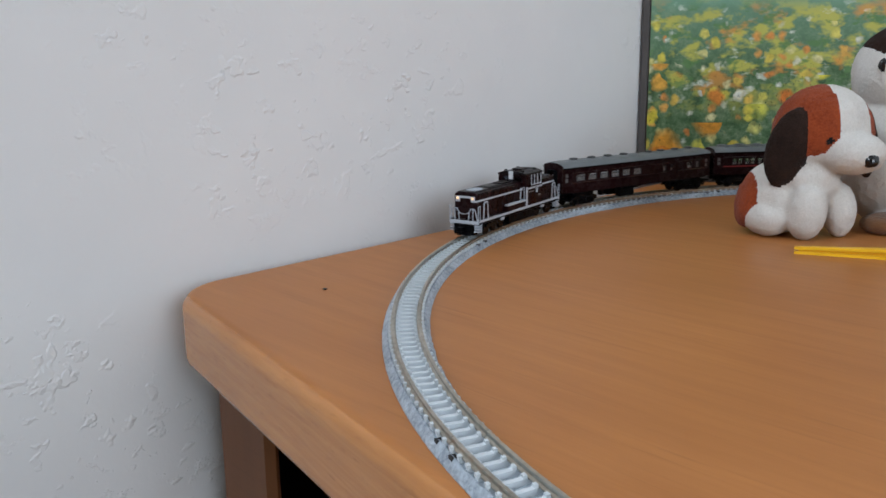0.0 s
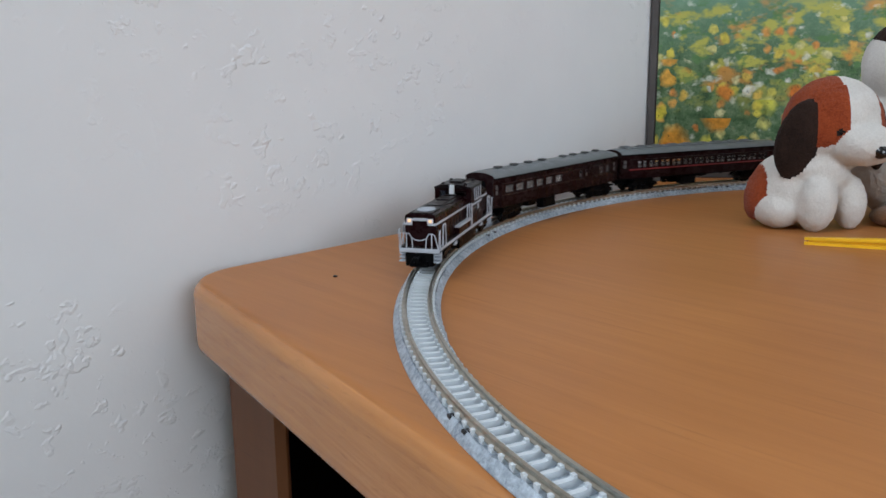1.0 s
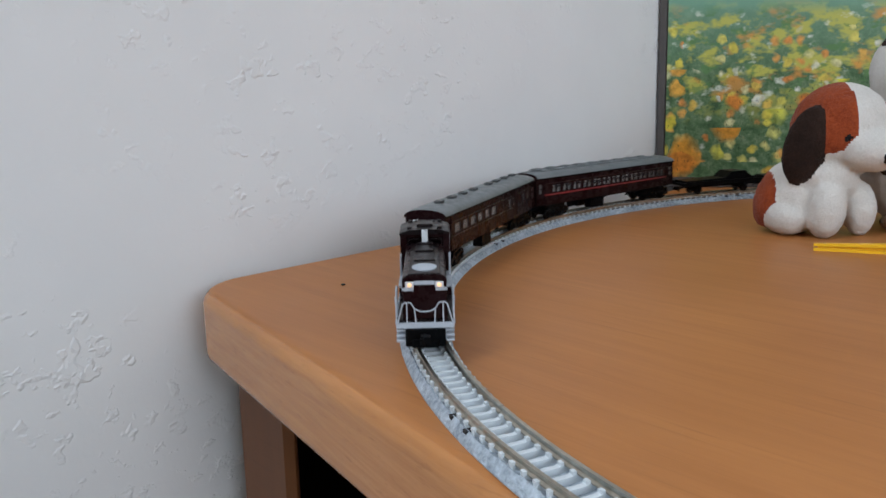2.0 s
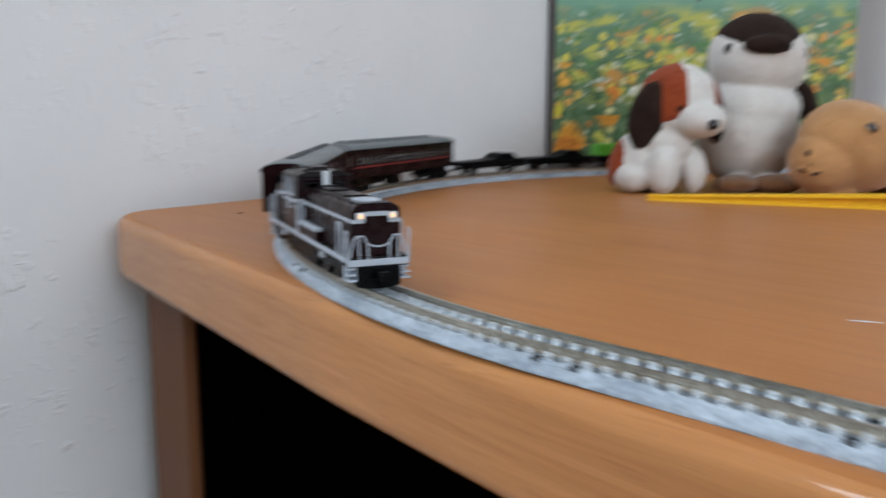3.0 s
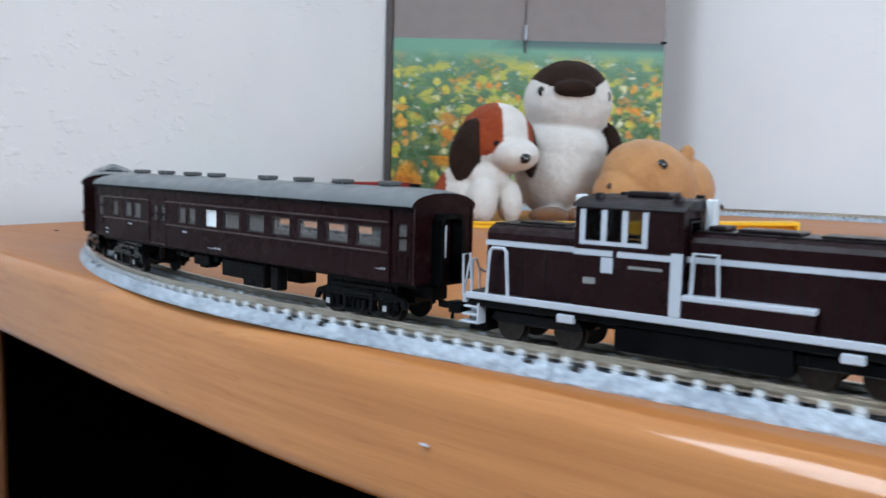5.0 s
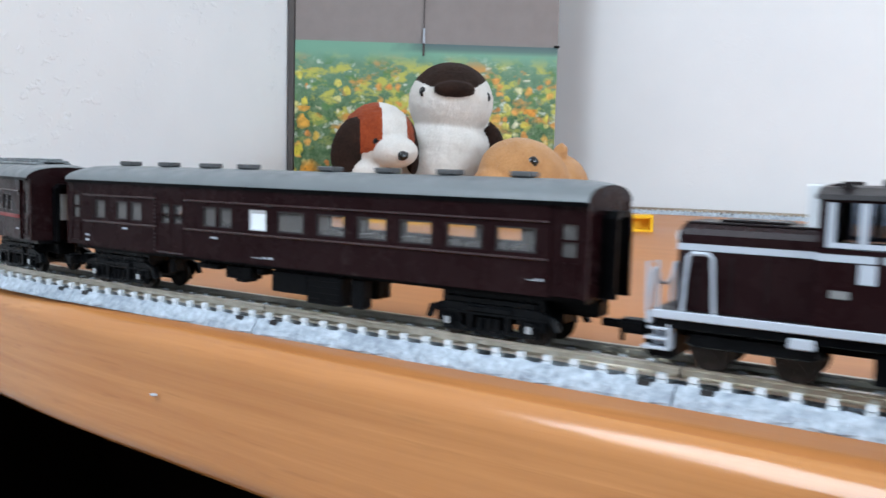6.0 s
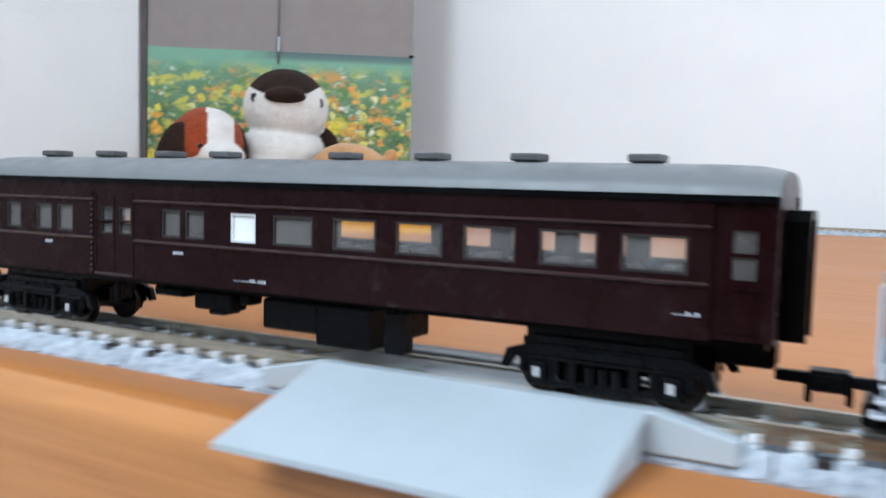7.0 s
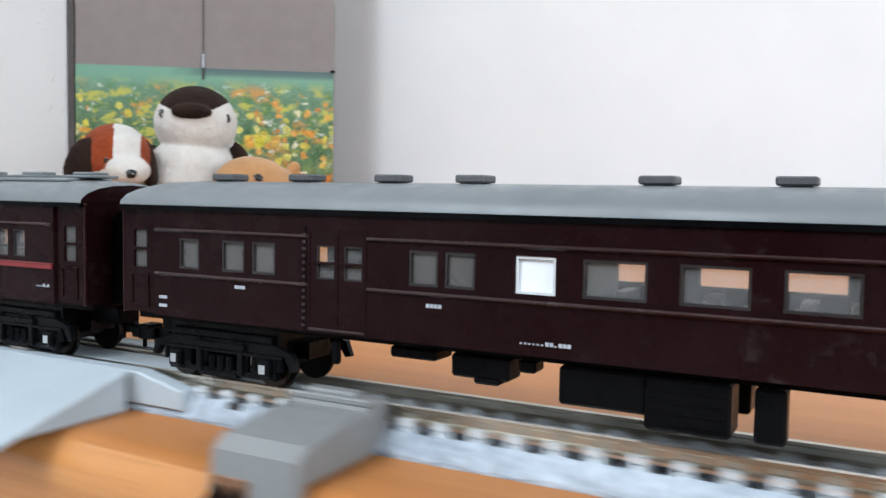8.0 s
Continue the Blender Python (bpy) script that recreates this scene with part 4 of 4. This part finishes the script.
BIG = [(52.4, 60.0), (42.4, 49.7), (32.2, 39.4), (22.3, 29.3), (12.2, 19.3), (1.8, 8.9)]
SMALL = [(-6.1, -1.3), (-15.2, -11.2), (-20.1, -16.1), (-29.6, -26.8), (-33.8, -31.0), (-44.5, -40.5), (-49.8, -45.8), (-57.7, -53.9)]
COMBINE = carriage("passenger_carriage", "grape-brown model passenger carriage with grey roof and glazed windows", BIG + SMALL, [(-35.0, -26.2)], [(-6.1, -1.3)], (-56.6, -42.4, -28.1, -15.9, 7.6, 22.3, 36.9, 52.6), curtained=(-57.7, -49.8, -44.5, -20.1, -15.2), barred=(-49.8, -44.5, -20.1, -15.2),
                   far=[(a - 1.7, b - 1.7) for a, b in BIG] + [(-24.0, -20.6), (-31.2, -28.0), (-50.0, -45.0), (-57.7, -53.9)])
PAIRS = [(x + d, x + d + 3.0) for x in np.arange(-57, 52, 9.6).tolist() for d in (0.0, 4.2)]
COACH = carriage("passenger_carriage", "grape-brown model carriage with a red line and raised roof panel", PAIRS, [], [], (), True, True)
LOCOMOTIVE = locomotive()


def wagon(label, half, body, mat, hump):
    """A short four-wheeled wagon with a low black frame and its own load or body."""
    car = tagged(empty("goods_wagon"), label, "model wagon", "goods wagons of the train")
    part("frame", mm_boxes((-half, half, -7.6, 7.6, 6.2, 8.2), (-half, half, -8.4, -7.6, 6.6, 9.2), (-half, half, 7.6, 8.4, 6.6, 9.2), (-half + 4, half - 4, -3, 3, 4.4, 6.2), bevel=0.2), BLACK_PLASTIC, car)
    if hump:
        outline = [(-half + 1, 8.2), (-half + 1, 10.0), (-half + 7, 10.6), (-half + 13, 14.8), (-half + 24, 14.8), (-half + 30, 10.6), (half - 1, 9.8), (half - 1, 8.2)]
        part("load", prism([(a * MM, b * MM) for a, b in outline], "y", -7.4 * MM, 7.4 * MM, 0.4 * MM, 1), BLACK_PLASTIC, car, "dark sloping load")
    if body == "planks":
        for k in range(4):
            part("plank", mm_boxes((-half + 2.5, half - 2.5, -7.6, 7.6, 10.0 + 2.3 * k, 12.0 + 2.3 * k), bevel=0.2), mat, car, "bright green plank")
        part("bearer", mm_boxes((-half + 8, -half + 10, -7, 7, 8.2, 10.0), (half - 10, half - 8, -7, 7, 8.2, 10.0)), BLACK_PLASTIC, car)
    if body == "box":
        for side in (-1, 1):
            y0, y1 = sorted((side * 8.2, side * 8.8))
            wall = part("side_wall", mm_boxes((-half + 1, half - 1, y0, y1, 8.4, 17.4), bevel=0.15), mat, car)
            rows = [(x, x + 0.8, *sorted((side * 8.8, side * 9.2)), 8.6, 17.2) for x in np.linspace(-half + 2, half - 3, 9).tolist()]
            part("rib", mm_boxes(*rows, (-half + 1, half - 1, *sorted((side * 8.8, side * 9.3)), 16.6, 17.6)), mat, wall)
            if side > 0:
                part("lettering", mm_boxes((-3, -1, 9.15, 9.3, 12.4, 13.6), (-0.4, 1.6, 9.15, 9.3, 12.4, 13.6)), WHITE_PAINT, car)
        for way in (-1, 1):
            x0, x1 = sorted((way * (half - 1.6), way * (half - 1)))
            part("end_wall", mm_boxes((x0, x1, -8.2, 8.2, 8.4, 17.4)), mat, car)
    if body == "post":
        part("end_post", mm_boxes((half - 7, half - 2, -6.5, 6.5, 8.2, 16.5), bevel=0.3), BLACK_PLASTIC, car)
    for x in (-half * 0.62, half * 0.62):
        wheelset(x, 2.9, car)
        for side in (-1, 1):
            y0, y1 = sorted((side * 6.0, side * 7.0))
            part("axle_guard", mm_boxes((x - 1.6, x + 1.6, y0, y1, 1.8, 6.4), bevel=0.3), BLACK_PLASTIC, car)
    for way in (-1, 1):
        coupler(car, way * (half - 3), way)
    return car


WAGONS = [(wagon("low black model goods wagon with a dark sloping load", 32, "", BLACK_PLASTIC, True), 0.3905),
          (wagon("low black model goods wagon with a dark sloping load", 32, "", BLACK_PLASTIC, True), 0.4600),
          (wagon("black model flat wagon loaded with bright green planks", 31, "planks", GREEN, False), 0.5290),
          (wagon("low black model flat wagon with an end post", 23, "post", BLACK_PLASTIC, False), 0.5890),
          (wagon("red ribbed model open wagon on a black frame", 34, "box", RED, False), 0.6520),
          (wagon("low black model flat wagon with an end post", 30, "post", BLACK_PLASTIC, False), 0.7220)]


def loco_at(t):
    """Metres of the locomotive's middle past the end of the curve."""
    return float(np.polyval(DRIVE, t))


DRIVE = np.polyfit([0, 0.5, 1.0, 2.5, 2.9, 3.5, 4.5, 4.7, 5.8, 6.0, 6.5, 7.0, 7.5, 8.0],
                   [-0.4190, -0.3767, -0.3205, -0.1705, -0.1285, -0.0632, 0.0434, 0.0636, 0.1764, 0.1967, 0.2532, 0.3117, 0.3729, 0.4349], 6)


def riding(s, low, high):
    """A vehicle that rests on the track at two points low and high metres from its middle."""
    a, b = on_track(s + low, 0, RAIL_Z).translation, on_track(s + high, 0, RAIL_Z).translation
    way = (b - a).normalized()
    middle = a - way * low
    return Matrix.Translation(middle) @ Matrix.Rotation(math.atan2(way.y, way.x), 4, "Z")


def motions():
    times = [0.25 * k for k in range(33)]
    for (thing, bogies, pivots), behind in ((LOCOMOTIVE, 0.0), (COMBINE, 0.1280), (COACH, 0.2748)):
        low, high = (p * MM for p in pivots)
        rows = [(t, riding(loco_at(t) - behind, low, high)) for t in times]
        walk(thing, rows)
        for truck, p in zip(bogies, (low, high)):
            walk(truck, [(t, m.inverted() @ on_track(loco_at(t) - behind + p, 0, RAIL_Z)) for t, m in rows])
    # wheels roll on the rails
    fine = [8.0 * k / 264 for k in range(265)]
    for wheel, x, r in WHEELS:
        walk(wheel, [(t, pose(x, 0, r) @ Matrix.Rotation((loco_at(t) - loco_at(0)) / r, 4, "Y")) for t in fine])
    for thing, behind in WAGONS:
        walk(thing, [(t, riding(loco_at(t) - behind, -0.018, 0.018)) for t in times])

# ---- crossing and feeder beside the track ----
def level_crossing():
    thing = tagged(empty("level_crossing"), "smooth grey plastic road crossing ramp over the table edge", "model crossing", "track pieces of the oval")
    y = CY - R
    x0, x1 = 0.5170, 0.5630
    for name, side in (("front_ramp", -1), ("back_ramp", 1)):
        outline = [(side * 0.0092, 0.0059), (side * 0.0100, 0.0062), (side * 0.0305, 0.0002), (side * 0.0305, -0.0006), (side * 0.0290, -0.0002), (side * 0.0098, 0.0050)]
        part(name, prism([(y + a, z) for a, z in outline], "x", x0, x1, 0.0002, 1), ROAD_GREY, thing, "sloping grey road ramp")
        outline = [(side * 0.0098, 0.0050), (side * 0.0278, 0.0001), (side * 0.0098, 0.0001)]
        for a in (x0 + 0.0006, x1 - 0.0016):
            part("ramp_cheek", prism([(y + p, z) for p, z in outline], "x", a, a + 0.001), ROAD_GREY, thing)
        outline = [(x0 - 0.010, 0.0040), (x0 - 0.001, 0.0060), (x1 + 0.001, 0.0060), (x1 + 0.010, 0.0040), (x1 + 0.010, 0.0012), (x0 - 0.010, 0.0012)]
        low, high = sorted((y + side * 0.0062, y + side * 0.0091))
        part("road_edge", prism(outline, "y", low, high, 0.0002, 1), ROAD_GREY, thing)
    part("road_middle", boxes((x0 - 0.004, x1 + 0.004, y - 0.0036, y + 0.0036, 0.0028, 0.0055), bevel=0.0004), ROAD_GREY, thing)


level_crossing()
track_section(0.1538, 0.2530, True, STRAIGHT)


def power_feeder():
    thing = tagged(empty("power_feeder"), "mid-grey plastic power feeder clipped to the track bed", "track feeder")
    y = CY - R
    outline = [(y - 0.0060, 0.0030), (y - 0.0060, 0.0066), (y - 0.0098, 0.0070), (y - 0.0112, 0.0060), (y - 0.0140, 0.0060), (y - 0.0232, 0.0048), (y - 0.0252, 0.0034), (y - 0.0260, -0.0024), (y - 0.0245, -0.0028), (y - 0.0232, 0.0002), (y - 0.0100, 0.0002)]
    part("feeder_body", prism(outline, "x", 0.5935, 0.6060, 0.0005, 2), FEEDER_GREY, thing)
    part("feeder_rib", boxes((0.5933, 0.6062, y - 0.0108, y - 0.0100, 0.0064, 0.0073), bevel=0.0002), FEEDER_GREY, thing)
    part("feeder_rib", boxes((0.5945, 0.6030, y - 0.0090, y - 0.0066, 0.0066, 0.0075), bevel=0.0003), FEEDER_GREY, thing)
    part("plug_slot", boxes((0.5945, 0.5995, y - 0.0262, y - 0.0255, -0.0020, 0.0006)), PLUSH_FEET, thing)
    bm = bmesh.new()
    rod(bm, [(0.5957, y - 0.0258, -0.0008), (0.5955, y - 0.034, -0.006), (0.5951, y - 0.038, -0.03), (0.5945, y - 0.036, -0.30), (0.5935, y - 0.03, FLOOR_Z + 0.01)], 0.0008, 8)
    rod(bm, [(0.5983, y - 0.0258, -0.0008), (0.5985, y - 0.034, -0.006), (0.5981, y - 0.038, -0.03), (0.5985, y - 0.036, -0.30), (0.5975, y - 0.03, FLOOR_Z + 0.01)], 0.0008, 8)
    part("feeder_wire", bm, BLACK_PLASTIC, thing)


power_feeder()


# ---- picture panel in the corner ----
def picture_panel():
    a, b = Vector((-0.0428, 0.4654, 0)), Vector((0.1609, 0.6096, 0))
    way = (b - a).normalized()
    wide = (b - a).length
    m = Matrix.Translation(a) @ Matrix.Rotation(math.atan2(way.y, way.x), 4, "Z")
    thing = tagged(empty("picture_panel"), "taupe card panel with a printed flower meadow below", "picture")
    thing.matrix_world = m
    part("backing", boxes((0, wide, 0.001, 0.010, 0.0, 0.42), bevel=0.0008), PANEL_GREY, thing, "plain taupe card")
    part("edge_strip", boxes((-0.0060, -0.0002, -0.0015, 0.012, 0.0, 0.42), bevel=0.0006), PANEL_EDGE, thing, "dark edge strip")
    part("photograph", boxes((0.0006, wide - 0.0006, -0.0002, 0.0008, 0.0006, 0.1537)), MEADOW, thing, "print of orange, yellow and white meadow flowers")
    seam = 0.1214
    part("centre_seam", boxes((seam - 0.0004, seam + 0.0004, -0.0004, 0.0008, 0.163, 0.42)), PANEL_EDGE, thing)
    part("hinge_pin", boxes((seam - 0.0011, seam + 0.0011, -0.0030, 0.0006, 0.1537, 0.1675), bevel=0.0004), WHITE_PAINT, thing, "white hinge pin")
    part("pin_foot", boxes((seam - 0.0009, seam + 0.0009, -0.0022, -0.0003, 0.1425, 0.1537), bevel=0.0003), PANEL_EDGE, thing)
    part("corner_clip", boxes((wide - 0.004, wide + 0.001, -0.0025, 0.0006, 0.1535, 0.1555), bevel=0.0003), BLACK_PLASTIC, thing)
    part("bottom_lip", boxes((0, wide, -0.0025, -0.0003, 0.0, 0.008), bevel=0.0006), PANEL_EDGE, thing)


picture_panel()


# ---- soft toys: one mesh each, several fabrics ----
def toy(name, label, m, size, pieces, fabrics, paint=None):
    """Stuffed shapes grown into one skin; each face takes the fabric of the shape that it lies on."""
    bm = bmesh.new()
    shapes = []
    for centre, radii, turn, slot, rough in pieces:
        ball(bm, [c * MM for c in centre], [r * MM for r in radii], turn, 32, 20)
        shapes.append((pose(*centre, *turn) @ Matrix.Diagonal((*radii, 1))).inverted())
    rough_skin = part(name, bm, fabrics[0])
    grow = rough_skin.modifiers.new("grow", "REMESH")
    grow.mode, grow.voxel_size = "VOXEL", 0.0013
    ease = rough_skin.modifiers.new("ease", "SMOOTH")
    ease.factor, ease.iterations = 0.5, 7
    data = bpy.data.meshes.new_from_object(rough_skin.evaluated_get(bpy.context.evaluated_depsgraph_get()))
    bpy.data.objects.remove(rough_skin)
    data.name = name
    data.materials.clear()
    for fabric in fabrics:
        data.materials.append(fabric)
    n = len(data.polygons)
    middle = np.empty(n * 3)
    data.polygons.foreach_get("center", middle)
    middle = np.column_stack((middle.reshape(n, 3) / MM, np.ones(n)))
    depth = np.stack([np.linalg.norm((middle @ np.array(s).T)[:, :3], axis=1) for s in shapes])
    nearest = depth.argmin(axis=0)
    for f, k, c in zip(data.polygons, nearest.tolist(), middle.tolist()):
        slot = pieces[k][3]
        f.material_index = paint(k, Vector(c[:3]), slot) if paint else slot
        f.use_smooth = True
    # uneven pile
    for v in data.vertices:
        v.co += v.normal * 0.00050 * (noise.noise(v.co * 620) + 0.9 * noise.noise(v.co * 170))
        v.co *= size
    ob = new(name, data)
    ob.matrix_world = m
    return tagged(ob, label, "soft toy", "soft toys on the table")


def puppy_paint(k, c, slot):
    if k == 0:
        x = c.x - 14
        if (x < 1.5 - (c.z - 56) * 0.05 and c.z > 46 + 0.35 * max(0.0, c.x)) or x > 19.5:
            return 1
    if k == 1 and c.x < -22:
        return 1
    return slot


FACING = 42.1
toy("toy_puppy", "white and rust plush puppy with dark brown ears", pose(0.1353, 0.3405, 0, 0, 0, FACING), 0.968,
    [((14, 0, 58), (27, 25, 27), (0, 0, 0), 0, 1.0), ((-6.5, 4, 21), (21, 22, 21.5), (0, 12, 0), 0, 1.0), ((3, -18, 16.5), (10.8, 10.5, 16.8), (0, 4, 0), 0, 0.9), ((23.5, -9, 15.5), (9.2, 10, 15.8), (0, -5, 0), 0, 0.9), ((8, -9, 30), (15, 12, 13), (0, 0, 0), 0, 0.8),
     ((-14, -5, 11), (13, 15, 11.3), (0, 0, 0), 0, 0.9), ((25, -20, 48.5), (16.5, 14.5, 11.5), (0, 0, 0), 0, 0.8), ((5, -6, 34), (17, 16, 12), (0, 0, 0), 0, 0.8),
     ((-8.5, -15, 51.5), (12.0, 8.5, 22), (0, 16, 8), 2, 0.9), ((38.5, 2, 53), (6, 10, 21), (0, -8, 0), 2, 0.9), ((29, -34.2, 45.5), (4.0, 2.6, 3.6), (0, 0, 0), 3, 0), ((10.5, -23.6, 55.5), (2.7, 2.0, 2.7), (0, 0, 0), 3, 0),
     ((-23.5, 3, 18), (6.5, 13, 15), (0, 8, 0), 1, 0.6)],
    [PLUSH_WHITE, PLUSH_RUST, PLUSH_BROWN, BEAD], puppy_paint)


def penguin_paint(k, c, slot):
    if k == 0 and c.z > 99 + 0.011 * c.x * c.x + c.y * 0.10:
        return 2
    if k == 0 and c.y > 14 and c.z > 70:
        return 2
    if k == 1 and c.y > 12:
        return 2
    return slot


toy("toy_bird", "white plush penguin with dark brown cap, beak and feet", pose(0.1663, 0.4064, 0, 0, 0, FACING), 0.959,
    [((3.5, 0, 90), (33.5, 31, 31), (0, 0, 0), 0, 0.9), ((-1, 0, 41), (35, 31, 41), (0, 0, 0), 0, 1.0), ((0, -1, 54), (33.5, 29.5, 26), (0, 0, 0), 0, 0.8), ((1, -29.5, 97.5), (16, 9, 6.4), (-8, 0, 0), 2, 0.5),
     ((39, 2, 61), (8, 9, 16), (0, -22, 0), 2, 1.6), ((-35, 8, 58), (6, 9, 15), (0, 20, 0), 2, 1.4), ((-14, -27, 5.5), (16, 14, 6.2), (0, 0, 18), 3, 0.5), ((14, -26, 5.5), (16, 14, 6.2), (0, 0, -18), 3, 0.5),
     ((-22.5, -20.2, 96), (2.7, 2.0, 4.0), (0, 0, 0), 1, 0), ((28.5, -18.8, 93.5), (2.9, 2.2, 4.1), (0, 0, 0), 1, 0)],
    [PLUSH_WHITE, BEAD, PLUSH_BROWN, PLUSH_FEET], penguin_paint)

toy("toy_capybara", "tan plush capybara lying on the table beside a penguin toy", pose(0.2320, 0.4115, 0, 0, 0, FACING), 0.965,
    [((-3, -9, 32), (35, 27, 29), (0, 20, 0), 0, 0.7), ((27, 14, 26), (26, 32, 26.2), (0, 0, 0), 0, 0.7), ((-21, -14, 22), (23.5, 20, 21), (0, 14, 0), 0, 0.6), ((26, -4, 52), (6, 3.6, 7.0), (0, 14, 0), 0, 0.3), ((-12, 8, 55), (5, 3.4, 5.5), (0, -14, 0), 0, 0.3),
     ((-2.5, -33.2, 44), (3.4, 2.2, 4.2), (0, -24, 0), 1, 0), ((-36.5, -26.6, 28.0), (2.4, 1.8, 2.8), (0, 0, 0), 2, 0), ((30, -6, 4), (10, 9, 4.2), (0, 0, 0), 3, 0.3), ((-14, -16, 4), (13, 10, 4.2), (0, 0, 0), 0, 0.3),
     ((-38.5, -25.4, 17.5), (3.4, 1.9, 1.25), (0, 18, 0), 2, 0), ((-31, -29.8, 16.8), (5.6, 1.9, 1.25), (0, -18, 0), 2, 0), ((-35.6, -27.4, 22.0), (1.2, 1.8, 4.2), (0, 0, 0), 2, 0)],
    [PLUSH_TAN, BEAD, THREAD, PLUSH_FEET])


# ---- yellow channel bar ----
def yellow_bar():
    thing = tagged(empty("yellow_bar"), "long yellow plastic channel bar tapering to a point on the table", "plastic bar")
    a, b = Vector((0.1600, 0.2935, 0)), Vector((0.3415, 0.3745, 0))
    way = (b - a).normalized()
    n = (b - a).length
    thing.matrix_world = Matrix.Translation(a) @ Matrix.Rotation(math.atan2(way.y, way.x), 4, "Z")
    for name, z0, z1, t0, t1 in (("bottom_flange", 0.0, 0.0014, 0.0014, 0.0014), ("top_flange", 0.0022, 0.0036, 0.0086, 0.0106)):
        bm = bmesh.new()
        corners = []
        for x, w, low, high in ((0.0, 0.0022, z0, z1), (n, 0.015, t0 - 0.0014 if name == "bottom_flange" else t0, t1)):
            corners.append([bm.verts.new((x, y, z)) for y, z in ((0, low), (w, low), (w, high), (0, high))])
        for k in range(4):
            bm.faces.new((corners[0][k], corners[0][(k + 1) % 4], corners[1][(k + 1) % 4], corners[1][k]))
        bm.faces.new(corners[0])
        bm.faces.new(corners[1])
        bmesh.ops.recalc_face_normals(bm, faces=bm.faces)
        part(name, bm, YELLOW, thing)
    bm = bmesh.new()
    corners = [[bm.verts.new((x, y + d, z)) for d, z in ((0, 0.001), (0.0014, 0.001), (0.0014, h), (0, h))] for x, y, h in ((0.002, 0.0010, 0.0028), (n - 0.001, 0.0075, 0.0090))]
    for k in range(4):
        bm.faces.new((corners[0][k], corners[0][(k + 1) % 4], corners[1][(k + 1) % 4], corners[1][k]))
    bm.faces.new(corners[0])
    bm.faces.new(corners[1])
    bmesh.ops.recalc_face_normals(bm, faces=bm.faces)
    part("web", bm, YELLOW, thing)
    part("end_plate", boxes((n - 0.0016, n + 0.0004, 0.0002, 0.015, 0.0, 0.0106), bevel=0.0003), YELLOW, thing)


yellow_bar()


# ---- marks on the table ----
def speck(name, label, x, y, z, r, mat, stretch=1.0, turn=0.0):
    bm = bmesh.new()
    ball(bm, (0, 0, 0), (r * stretch, r, r * 0.4), (0, 0, 0), 10, 6)
    ob = part(name, bm, mat)
    ob.matrix_world = pose(x, y, z, 0, 0, turn)
    return tagged(ob, label, "speck")


speck("dark_speck", "small dark crumb on the table top", 0.0457, 0.0874, 0.0004, 0.0011, BEAD)
speck("pale_chip", "pale chipped spot in the table edge", 0.3642, -0.0190, -0.0156, 0.0007, WHITE_PAINT, 1.6, -7)
speck("pale_scratch", "thin pale scratch on the table top", 0.3532, 0.0831, 0.0001, 0.0004, SILVER, 11.0, 26.0)

motions()
